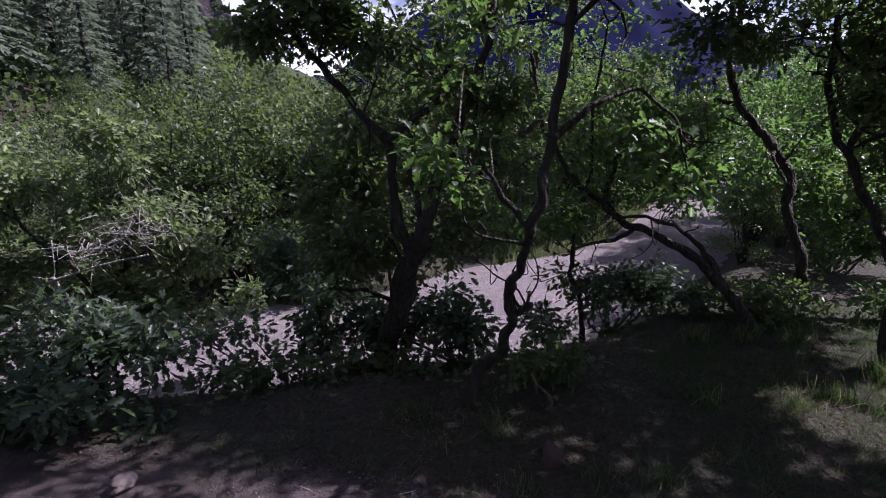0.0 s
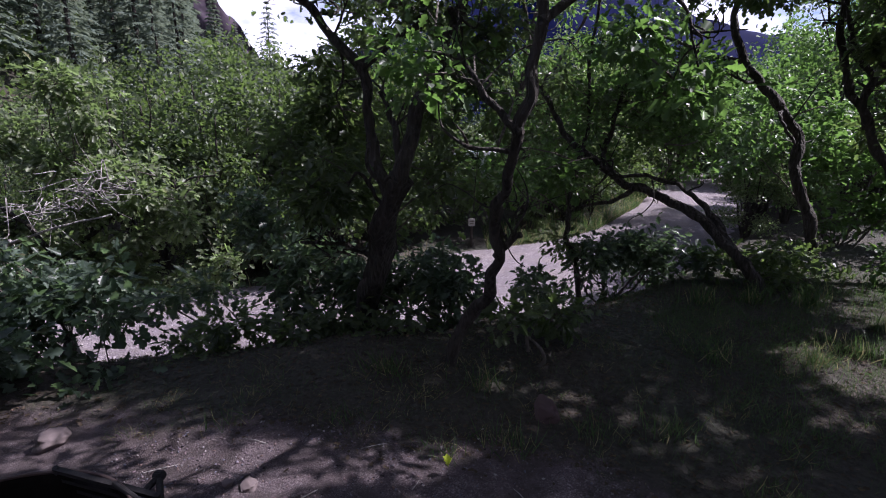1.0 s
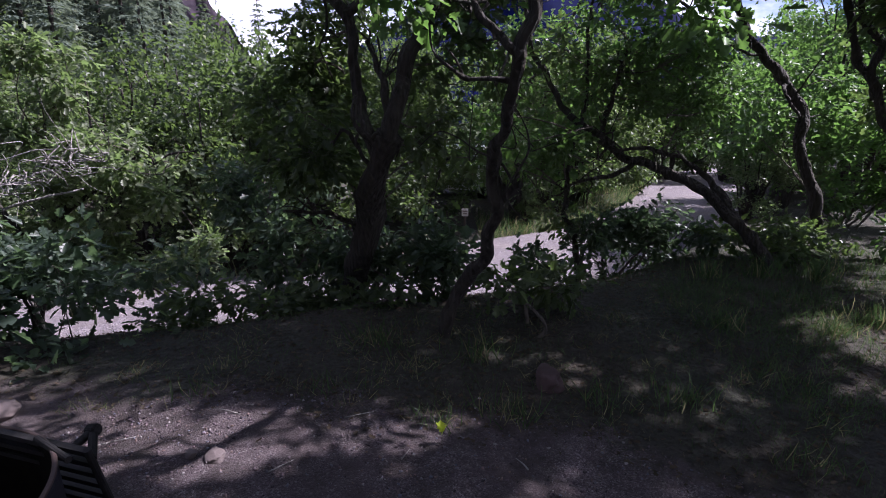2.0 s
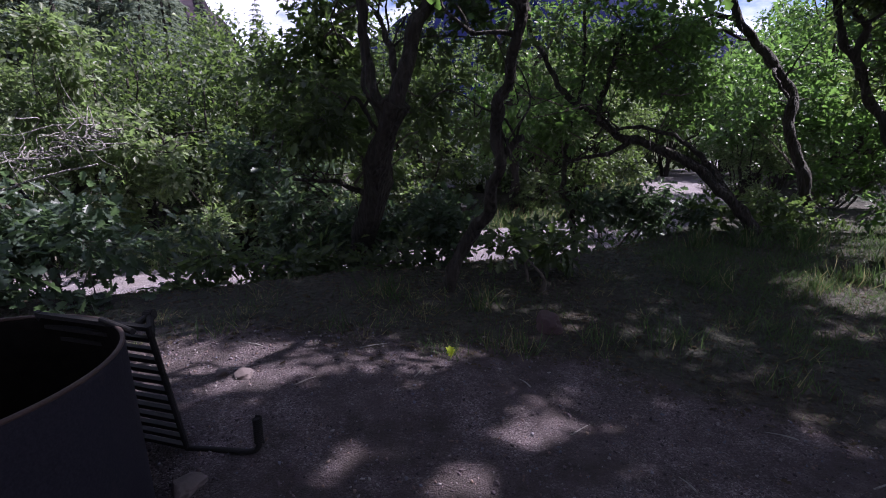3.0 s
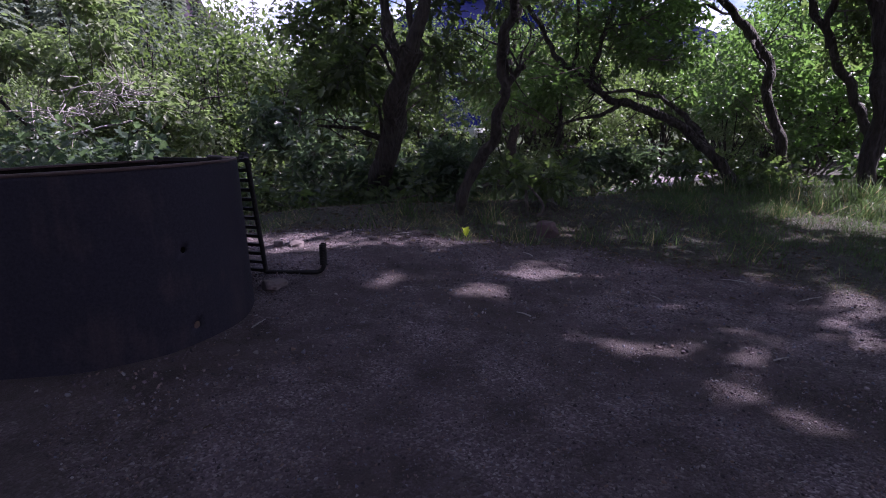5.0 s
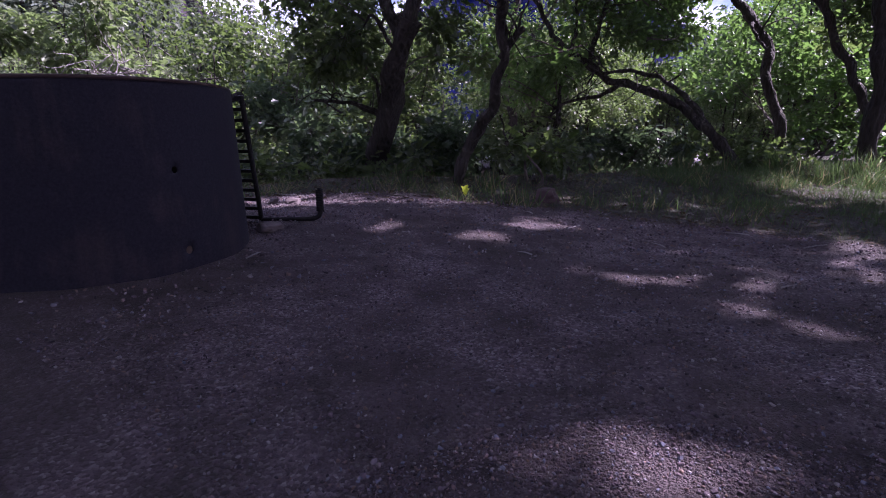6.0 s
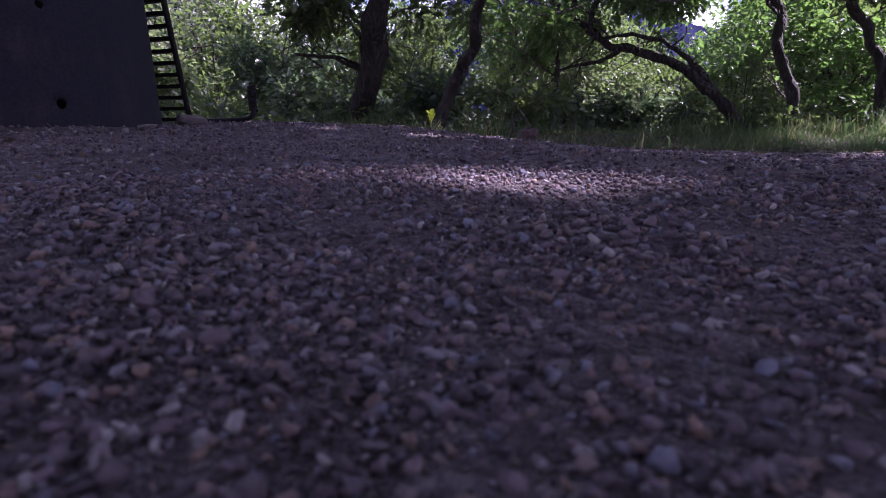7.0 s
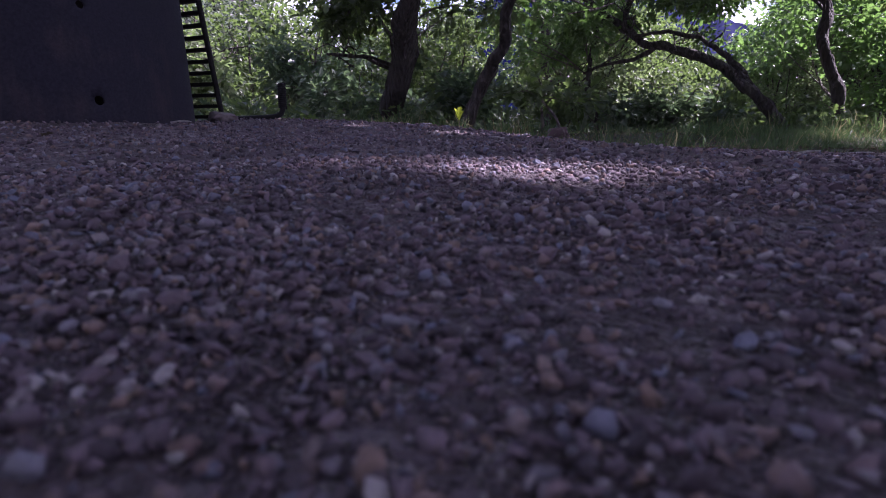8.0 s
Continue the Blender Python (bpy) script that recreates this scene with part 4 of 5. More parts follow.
shrub((-2.6, 3.7), "low oak shrub with broad bluish-green leaves on the bank", [((-2.5, 3.5, 0.14), (0.65, 0.5, 0.36), 150), ((-3.3, 3.9, 0.25), (0.6, 0.45, 0.4), 90), ((-2.0, 3.2, 0.0), (0.3, 0.3, 0.22), 24), ((-2.7, 2.8, 0.1), (0.5, 0.3, 0.26), 60), ((-2.9, 4.4, 0.1), (0.5, 0.3, 0.3), 36)], 31, None, 9, LEAF_FINE, 0.098, 11)
shrub((-1.45, 4.5), "sparse dark oak shrub on the bank above the road", [((-1.45, 4.5, 0.08), (0.5, 0.3, 0.34), 60), ((-0.9, 4.55, 0.2), (0.36, 0.25, 0.34), 44), ((-2.05, 4.4, -0.1), (0.3, 0.25, 0.25), 22), ((-1.35, 4.95, 0.75), (0.5, 0.25, 0.4), 75)], 32, None, 7)
shrub((0.15, 4.1), "low leafy oak shrub under the forked oak", [((0.15, 4.1, 0.2), (0.4, 0.26, 0.2), 40), ((-0.12, 4.4, 0.25), (0.4, 0.25, 0.36), 64), ((-0.75, 4.4, 0.2), (0.25, 0.2, 0.25), 24), ((-0.35, 4.65, 0.0), (0.25, 0.2, 0.3), 44)], 33, None, 6)
shrub((2.0, 5.5), "dark oak shrub on the bank before the road", [((2.0, 5.5, 0.02), (0.62, 0.4, 0.34), 100), ((2.45, 5.3, 0.2), (0.35, 0.3, 0.25), 40), ((1.45, 5.1, 0.2), (0.25, 0.2, 0.22), 18), ((1.2, 4.8, 0.0), (0.35, 0.3, 0.2), 26)], 34, None, 7)
shrub((-0.85, 3.7), "low dark oak suckers at the foot of the forked oak", [((-0.75, 3.75, 0.02), (0.45, 0.22, 0.16), 40), ((-1.3, 3.6, -0.02), (0.35, 0.22, 0.15), 28), ((-0.15, 3.75, 0.05), (0.3, 0.2, 0.14), 20)], 39, OAK_LEAF, 7)
shrub((0.75, 3.35), "dark low shrub behind the red boulder", [((0.72, 3.3, 0.22), (0.34, 0.26, 0.14), 26)], 35, OAK_LEAF, 2)
shrub((3.9, 5.0), "shrubby oak suckers under the leaning trunks", [((3.8, 5.2, 0.12), (0.7, 0.4, 0.2), 60), ((3.2, 5.0, 0.18), (0.4, 0.3, 0.2), 34)], 36, OAK_LEAF, 7)
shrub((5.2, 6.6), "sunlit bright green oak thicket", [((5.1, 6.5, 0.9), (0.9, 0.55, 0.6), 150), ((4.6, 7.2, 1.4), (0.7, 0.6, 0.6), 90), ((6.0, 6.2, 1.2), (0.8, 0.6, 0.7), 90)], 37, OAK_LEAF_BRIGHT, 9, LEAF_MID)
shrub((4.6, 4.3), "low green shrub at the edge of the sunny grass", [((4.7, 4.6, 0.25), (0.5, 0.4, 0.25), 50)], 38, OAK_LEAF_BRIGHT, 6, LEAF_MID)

# oaks out of view beside and behind the pitch, added for their crowns' shade
grow("oak_tree", (6.2, 2.4, ground_z(6.2, 2.4)), "unseen spreading oak at the side of the grass, wide crown added for shade", "tree", [
    ([(6.2, 2.4, -0.2), (6.1, 2.5, 1.2), (5.9, 2.6, 2.6), (5.6, 2.7, 3.6)], 0.13, 0.05), ([(5.95, 2.6, 2.2), (5.2, 2.8, 3.0), (4.6, 2.9, 3.4)], 0.06, 0.02)],
    [((5.6, 2.6, 3.3), (1.3, 1.2, 0.5), 60)], 50, OAK_LEAF, LEAF_MID, 0.12, group="oaks round the pitch", canopy=[((5.3, 3.0, 3.6), (1.6, 1.5, 0.45), 330), ((5.0, 1.2, 3.6), (1.6, 1.4, 0.45), 240)])
grow("oak_tree", (2.6, -2.2, ground_z(2.6, -2.2)), "unseen spreading oak behind the pitch, added so its crown shades the gravel", "tree", [
    ([(2.6, -2.2, -0.2), (2.5, -2.1, 1.2), (2.3, -1.9, 2.6), (2.0, -1.6, 3.6)], 0.13, 0.05), ([(2.35, -1.95, 2.2), (1.4, -1.0, 3.0), (0.6, -0.3, 3.5)], 0.06, 0.02)],
    [((2.0, -1.6, 3.3), (1.6, 1.2, 0.5), 60)], 51, OAK_LEAF, LEAF_MID, 0.12, group="oaks round the pitch", canopy=[((1.6, -1.3, 3.7), (2.2, 1.7, 0.5), 300), ((3.4, -0.6, 3.8), (1.8, 1.5, 0.5), 180)])
grow("oak_tree", (-2.6, -1.6, ground_z(-2.6, -1.6)), "unseen leaning oak behind the fire ring, wide crown added for shade", "tree", [
    ([(-2.6, -1.6, -0.2), (-2.5, -1.4, 1.2), (-2.2, -1.0, 2.6), (-1.8, -0.6, 3.5)], 0.13, 0.05), ([(-2.3, -1.1, 2.3), (-1.6, 0.0, 3.0), (-1.2, 0.8, 3.4)], 0.06, 0.02)],
    [((-1.9, -0.6, 3.3), (1.4, 1.2, 0.5), 60)], 52, OAK_LEAF, LEAF_MID, 0.12, group="oaks round the pitch", canopy=[((-1.8, -0.4, 3.7), (2.0, 1.8, 0.5), 280), ((-0.4, -2.2, 3.8), (2.2, 1.4, 0.5), 260)])

# oak added so that its high crown darkens the thicket to its left
z = ground_z(2.2, 13.5)
grow("oak_tree", (2.2, 13.5, z), "old oak added beyond the road, crown spread over the gravel to shade the thicket", "tree", [
    ([(2.2, 13.5, z - 0.2), (2.3, 13.4, z + 1.4), (2.0, 13.0, z + 3.0), (2.1, 12.2, z + 4.6), (2.2, 11.4, z + 5.6)], 0.15, 0.04),
    ([(2.05, 13.0, z + 2.9), (3.0, 12.4, z + 4.4), (3.4, 11.6, z + 5.4)], 0.07, 0.02),
    ([(2.05, 12.8, z + 3.3), (1.3, 12.0, z + 4.7), (0.7, 11.3, z + 5.5)], 0.07, 0.02)],
    [((2.2, 11.3, 4.9), (1.9, 1.3, 0.4), 60)], 57, OAK_LEAF, LEAF_FAR, 0.12, 12, 0.14, group="oaks beyond the road", canopy=[((1.5, 11.3, 5.0), (1.6, 1.2, 0.4), 260)])
# tall oaks added right of the bend to put the far road in shade
for k, (x, y, h) in enumerate(((13.2, 16.2, 8.5), (16.6, 18.2, 9.5), (13.0, 13.0, 8.0))):
    z = ground_z(x, y)
    grow("oak_tree", (x, y, z), "tall oak added beside the bend of the road to shade the gravel", "tree", [
        ([(x, y, z - 0.2), (x - 0.2, y + 0.1, z + 0.3 * h), (x + 0.1, y, z + 0.6 * h), (x - 0.1, y, z + 0.9 * h)], 0.16, 0.05),
        ([(x, y, z + 0.4 * h), (x - 1.0, y - 0.2, z + 0.6 * h), (x - 1.8, y - 0.3, z + 0.7 * h)], 0.07, 0.02)],
        [((x - 0.6, y, z + 0.72 * h), (1.9, 2.2, 0.22 * h), 420), ((x - 1.2, y, z + 0.45 * h), (1.2, 1.6, 0.12 * h), 120)], 53 + k, OAK_LEAF, LEAF_FAR, 0.15, 9, 0.2, group="oaks beyond the road", twig_step=0.9, twig_share=0.5)

# pale dead branches in front of the left oak
rng = np.random.default_rng(41)
dead = empty("dead_branch", (-3.4, 5.0, ground_z(-3.4, 5.0)), "tangle of bare grey dead branches among the leaves", "dead branch")
o = np.array(dead.location)
stem = Tubes()
stem.add([(0, 0, -0.05), (-0.25, 0.0, 0.9), (-0.55, -0.05, 1.55)], 0.022, 0.016, 6, 0.3, 1)
stem.add([(-0.62, -0.05, 1.48), (-0.1, -0.07, 1.66), (0.45, -0.05, 1.78)], 0.016, 0.008, 6, 0.3, 2)
link_mesh("stem", stem.mesh("stem"), DEAD, dead)
tw = Tubes()
for i in range(46):
    f = rng.random()
    a = np.array((-3.95 + 1.05 * f, 4.95, 0.72 + 0.25 * f + 0.05 * rng.normal())) - o
    e = a + np.array((0.16 + rng.normal() * 0.30, -0.22 + rng.normal() * 0.12, 0.04 + rng.normal() * 0.16))
    k1, k2 = rng.normal(size=3) * 0.09, rng.normal(size=3) * 0.08
    tw.add([a, a + (e - a) * 0.3 + k1, a + (e - a) * 0.65 + k2, e + np.array((0, 0, 0.06 * rng.normal()))], 0.0065, 0.0025, 4, 0, 0, 0.05)
link_mesh("twig_work", tw.mesh("twig_work"), DEAD, dead)["kind"] = "stuff"


# ---- woods beyond the road ----
def wood_oak(seed, leaf, h, size=0.088, per=15, spread=0.125, w=1.0, more=1.0, template=LEAF_FAR):
    """A many-stemmed scrub oak: crooked stems from one foot, leaves in separate tufts with dark hollows between."""
    rng = np.random.default_rng(seed)
    limbs = [([(0, 0, -0.3), (0.12, 0.05, 0.2 * h), (-0.06, 0.1, 0.45 * h), (0.05, 0.1, 0.8 * h)], 0.085, 0.02)]
    for i in range(6):
        a = i * 1.05 + rng.random()
        c, s0 = w * math.cos(a), w * math.sin(a)
        lean = 0.5 + 0.5 * rng.random()
        limbs.append(([(0.05 * c, 0.05 * s0, -0.15), (0.35 * c * lean, 0.3 * s0 * lean, (0.18 + 0.05 * rng.random()) * h), (0.45 * c * lean + 0.12, 0.6 * s0 * lean, 0.36 * h), (0.85 * c * lean, 0.8 * s0 * lean - 0.1, (0.5 + 0.15 * rng.random()) * h), (0.95 * c * lean, s0 * lean, 0.82 * h)], 0.045, 0.010))
    crowns = [((0, 0, 0.72 * h), (1.0 * w, 1.0 * w, 0.27 * h), int(110 * more))]
    for i in range(9):
        a = i * 0.72 + rng.random()
        crowns.append(((0.95 * w * math.cos(a), 0.95 * w * math.sin(a), (0.16 + 0.62 * rng.random()) * h), (0.5 * w, 0.5 * w, 0.12 * h), int(36 * more)))
    return grow("oak_thicket", (0, 0, 0), "bushy scrub oak of the thickets beyond the road and, unseen, behind the pitch", "tree", limbs, crowns, seed, leaf, template, size, per, spread, group="oaks beyond the road", twig_r=0.006, sides=6, twig_step=0.5, twig_share=0.7)


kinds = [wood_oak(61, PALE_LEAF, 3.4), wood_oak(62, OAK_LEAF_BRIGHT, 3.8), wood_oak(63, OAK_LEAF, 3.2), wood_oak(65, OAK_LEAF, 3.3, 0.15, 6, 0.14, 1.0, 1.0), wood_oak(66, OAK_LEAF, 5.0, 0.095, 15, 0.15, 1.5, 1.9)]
rng = np.random.default_rng(64)
spots = []
for x in np.arange(-11, 15, 1.55):
    for r in range(3):
        yy = float(edge(EDGE_FAR, x)) + 1.5 + r * 2.6 + rng.random() * 1.2
        spots.append((x + rng.normal() * 0.5, yy - (0.9 if x < -0.5 else 0.0), (0.85 + 0.4 * rng.random() + 0.12 * r) * (0.66 if x < -2.5 else 1.0)))
# low-y copies behind the pitch are unseen, added to block stray light
for x, y, s in [(6.6, 8.2, 0.9), (8.4, 7.0, 0.6), (7.8, 9.6, 1.0), (9.5, 9.0, 1.15), (9.8, 11.5, 1.1), (11.5, 12.5, 1.2), (6.6, 5.0, 0.45), (12.5, 15.5, 1.2), (14.0, 18.5, 1.3), (12.2, 26.5, 1.5), (14.5, 25.5, 1.5), (17.0, 25.0, 1.5), (19.5, 27.0, 1.5), (15.5, 29.5, 1.8), (11.0, 29.0, 1.6), (17.5, 30.0, 1.8), (16.5, 20.5, 1.4), (-6.2, 5.4, 0.9), (-7.6, 4.0, 1.0), (-8.0, 9.8, 0.7), (5.6, 8.3, 0.75), (6.4, 9.4, 0.85), (7.2, 10.6, 0.85), (4.6, 7.6, 0.42), (8.4, 12.2, 1.1), (10.2, 14.6, 1.1), (-7.5, 17.5, 0.5), (-9.5, 19.0, 0.5), (-11.5, 22.0, 0.6), (-8.0, 23.0, 0.6), (-12.5, 27.0, 0.7), (-9.5, 29.0, 0.7), (-16.0, 36.0, 0.8), (-0.9, 13.3, 1.5), (-3.5, 9.7, 1.3), (-4.2, 10.9, 1.3), (-4.7, 12.4, 1.3), (-3.9, 13.6, 1.3), (-5.4, 13.8, 1.3), (-3.3, 12.4, 0.9), (2.8, 14.6, 1.5), (-2.2, 10.7, 1.0), (-1.5, 12.6, 1.45), (-3.6, 10.4, 0.85), (-5.2, 9.6, 1.1), (4.2, 16.0, 1.5), (7.2, 11.6, 1.2), (8.3, 13.1, 1.2), (2.5, 13.35, 0.3), (3.6, 14.6, 0.34), (4.9, 16.3, 0.36), (5.6, 18.5, 1.6), (7.6, 21.5, 1.7), (9.4, 25.5, 1.8), (6.4, 23.5, 1.7),
                (-4.6, 0.6, 1.3), (-4.2, -3.4, 1.4), (0.2, -4.6, 1.4), (3.6, -4.3, 1.4), (-6.2, 2.3, 1.3), (-18, 21, 0.5), (-15, 18, 0.5), (-12, 17.5, 0.5), (-21, 25, 0.6), (-16.5, 24, 0.6), (-13, 21, 0.55), (-25, 30, 0.7), (-20, 29.5, 0.7), (-5, -6, 1.2), (-1.5, -7, 1.2), (2.5, -6.5, 1.3), (6, -5, 1.2), (8.5, -1, 1.2), (9, 3, 1.1), (-8, -2, 1.2)]:
    spots.append((x, y, s))
spots = [q for q in spots if abs(q[0] - 0.078 * q[1]) > 1.05 + 0.35 * (q[0] > 0.078 * q[1]) or q[1] > 20 or q[1] < 5]
used = set()
for i, (x, y, s) in enumerate(spots):
    # leaf kind by place: dark left and bright right stand for shade and sun
    k = (1 if x > 3.5 and rng.random() < 0.12 else int(rng.integers(0, 3))) if x > 0.5 else (2 if x > -5 else int(rng.choice((0, 2, 2))))
    k = 3 if y > 20 or y < 3 else k
    if y > 6 and -0.40 < x / y < -0.1:
        s = min(s, (1.4 + 0.145 * y - ground_z(x, y)) / 3.4)
    if y > 6 and (0.55 < x / y < 0.74 or 0.32 < x / y < 0.43):
        s = min(s, (1.2 + 0.17 * y - ground_z(x, y)) / 3.8)
    if k < 3 and s > 1.3:
        k, s = 4, s / 1.5
    if k in used:
        ob = copy_thing(kinds[k], pose(x, y, ground_z(x, y), 0, 0, rng.random() * 360))
    else:
        ob = kinds[k]
        ob.matrix_basis = pose(x, y, ground_z(x, y))
        used.add(k)
    ob.scale = (s, s, s * (0.9 + 0.25 * rng.random()))


def spruce(seed, h, step=1.0):
    rng = np.random.default_rng(seed)
    root = empty("spruce_tree", (0, 0, 0), "dark blue-green spruce on the hillside", "tree", "spruces on the hillside")
    tb = Tubes()
    tb.add([(0, 0, -0.5), (0, 0, h * 0.5), (0, 0, h)], 0.16, 0.02, 7, 0.2, seed, 0.6)
    link_mesh("trunk", tb.mesh("trunk"), BARK, root)
    places, along, sizes = [], [], []
    z = 0.5
    while z < h:
        reach = (1 - z / h) ** 0.85 * h * 0.2 + 0.12
        n = 6
        a0 = rng.random() * 6.28
        for k in range(n):
            a = a0 + k * 6.28 / n + rng.normal() * 0.2
            L = reach * (0.65 + 0.5 * rng.random())
            for f in np.arange(0.25, 1.0, 0.2):
                for side in (-1.2, -0.5, 0.1, 0.7, 1.3):
                    p = np.array((math.cos(a) * L * f, math.sin(a) * L * f, z - 0.28 * L * f * f + rng.normal() * 0.04))
                    places.append(p)
                    b = a + side * 0.75 + rng.normal() * 0.15
                    along.append((math.cos(b), math.sin(b), -0.25 + rng.normal() * 0.15))
                    sizes.append((0.18 + 0.24 * L * (1 - 0.6 * f)) * step)
        z += (0.34 + 0.025 * z) * step
    places, along = np.array(places), np.array(along)
    up = np.array((0, 0, 1.0)) + rng.normal(size=places.shape) * 0.35
    link_mesh("foliage", stamp("foliage", BOUGH, places, along, up, np.array(sizes), rng), NEEDLE, root, shade=False)
    return root


spr = [spruce(71, 9.0), spruce(72, 11.0), spruce(74, 10.0, 1.6)]
rng = np.random.default_rng(73)
spots = [(-18.7, 60.0, 0.93), (-10.6, 40.0, 0.5), (-12.2, 44.0, 0.6), (-13.6, 40.5, 0.6), (-10.2, 47.0, 0.55), (-11.4, 36.0, 0.45), (-15.4, 45.0, 0.65), (-13.0, 50.0, 0.6), (-47.0, 142.0, 1.0), (-50.0, 138.0, 1.2), (-53.5, 143.0, 1.1), (-57.0, 139.0, 1.3), (-60.0, 144.0, 1.2), (-64.0, 140.0, 1.4), (-45.0, 136.0, 0.9), (-14.6, 17.5, 0.75), (-17.2, 18.6, 0.85), (-20.5, 20.0, 0.9), (-12.6, 19.0, 0.7), (-15.4, 21.4, 0.8), (-18.6, 23.0, 0.9), (-22.5, 24.0, 1.0), (-11.6, 22.6, 0.7), (-24.5, 28.0, 1.0)]
for i in range(900):
    y = 21 + 75 * rng.random() ** 1.7
    x = -y * (0.46 + 0.62 * rng.random())
    if -x * 0.9 - 5.5 > 1 and all((x - a) ** 2 + (y - b) ** 2 > (1.9 + 0.016 * y) ** 2 for a, b, c in spots):
        spots.append((x, y, 0.7 + 0.6 * rng.random()))
used = set()
for i, (x, y, s) in enumerate(spots[:150]):
    k = 2 if y > 36 and i else int(rng.integers(0, 2))
    if i:
        s = min(s, (1.4 + y * max(0.1, 0.215 - 1.85 * (x / y + 0.378)) - ground_z(x, y)) / 11.0)
    if s < 0.25:
        continue
    ob = copy_thing(spr[k], pose(x, y, ground_z(x, y), 0, 0, rng.random() * 360)) if k in used else spr[k]
    used.add(k)
    ob.location = (x, y, ground_z(x, y))
    ob.scale = (s, s, s)


# low scrub over the hillside between the trees
rng = np.random.default_rng(75)
n = 3600
y = 15 + 73 * rng.random(n) ** 1.5
x = -y * (0.24 + 0.85 * rng.random(n))
keep = -x * 0.9 - 5.5 > -0.5
x, y = np.repeat(x[keep], 9), np.repeat(y[keep], 9)
n = len(x)
x, y = x + rng.normal(size=n) * 0.45, y + rng.normal(size=n) * 0.45
places = np.stack([x, y, height(x, y) + 0.05 + 0.7 * rng.random(n)], 1)
scrub = link_mesh("hillside_scrub", stamp("hillside_scrub", LEAF_FAR, places, rng.normal(size=(n, 3)) + np.array((0, 0, 0.4)), rng.normal(size=(n, 3)), (0.10 + 0.16 * rng.random(n)) * (0.8 + y / 40), rng), OAK_LEAF, shade=False)
tagged(scrub, "grey-green low scrub covering the steep hillside", "scrub", kind="stuff")


# ---- grass ----
def grass(name, label, rng, x, y, h, lean, mat):
    n = len(x)
    places = np.stack([x, y, height(x, y) - 0.004], 1)
    along = np.stack([rng.normal(size=n) * lean, rng.normal(size=n) * lean, np.ones(n)], 1)
    up = rng.normal(size=(n, 3))
    ob = link_mesh(name, stamp(name, BLADE, places, along, up, h, rng), mat, shade=False)
    return tagged(ob, label, "grass", kind="stuff")


def scatter(rng, n, x0, x1, y0, y1, clump=0.45):
    x, y = x0 + (x1 - x0) * rng.random(n), y0 + (y1 - y0) * rng.random(n)
    keep = (lumps(x, y, 0.22, 3.0) + 0.6 * lumps(x, y, 0.6, 8.0) + rng.normal(size=n) * 0.35) > -clump
    return x[keep], y[keep]


rng = np.random.default_rng(81)
x, y = scatter(rng, 105000, -2.2, 5.2, 1.2, 5.2)
d = pad_edge(x, y)
keep = (d < 0.06) & (y < edge(EDGE_NEAR, x) - 0.8) & (rng.random(len(x)) < 0.40 + 0.3 * smooth(0.9, 2.2, x) + 0.6 * smooth(1.5, 2.0, x) * smooth(2.0, 2.5, y) + 0.25 * (d > -0.3))
x, y, d = x[keep], y[keep], d[keep]
h = (0.018 + 0.07 * rng.random(len(x)) ** 2.2) * (0.85 + 0.5 * smooth(2.6, 3.6, x)) * (0.55 + 0.45 * smooth(0.0, 0.5, -d))
dry = rng.random(len(x)) < np.where(d > -0.2, 0.38, 0.07)
grass("grass", "green grass growing along the edge of the gravel", rng, x[~dry], y[~dry], h[~dry], 0.42, GRASS)
grass("dry_grass", "straw-coloured dry grass tufts at the gravel edge", rng, x[dry], y[dry], h[dry] * 0.9, 0.7, DRY_GRASS)
rng = np.random.default_rng(88)
x, y = scatter(rng, 15000, 1.7, 4.2, 2.1, 4.2, 0.15)
keep = pad_edge(x, y) < -0.12
x, y = x[keep], y[keep]
grass("meadow_grass", "fresh green grass in patches of sun under the oaks", rng, x, y, 0.03 + 0.08 * rng.random(len(x)) ** 1.6, 0.6, GRASS)
# taller tufts standing out of the rest
rng = np.random.default_rng(83)
tx, ty, th = [], [], []
for cx0, cy0, n0, h0 in ((0.42, 2.38, 90, 0.12), (0.10, 2.28, 50, 0.09), (0.88, 2.5, 70, 0.12), (1.25, 2.55, 80, 0.13), (-0.35, 2.5, 40, 0.11), (-0.95, 2.55, 40, 0.10), (2.3, 4.3, 110, 0.17), (2.75, 4.35, 120, 0.18), (3.2, 4.3, 110, 0.2), (1.9, 3.3, 70, 0.15), (2.5, 3.25, 120, 0.13), (2.85, 3.35, 140, 0.15), (3.1, 3.15, 120, 0.14), (1.5, 2.1, 60, 0.10), (2.1, 1.9, 60, 0.10), (-0.2, 3.05, 60, 0.16), (0.35, 2.95, 60, 0.15), (3.4, 3.6, 130, 0.22)):
    tx.append(cx0 + rng.normal(size=n0) * 0.07)
    ty.append(cy0 + rng.normal(size=n0) * 0.05)
    th.append(h0 * (0.55 + 0.7 * rng.random(n0)))
tx, ty, th = np.concatenate(tx), np.concatenate(ty), np.concatenate(th)
straw = rng.random(len(tx)) < 0.2
grass("grass_tufts", "green grass tufts beside the gravel and under the oaks", rng, tx[~straw], ty[~straw], th[~straw], 0.4, GRASS)
grass("straw_tufts", "pale straw stalks standing in the grass tufts", rng, tx[straw], ty[straw], th[straw], 0.5, DRY_GRASS)
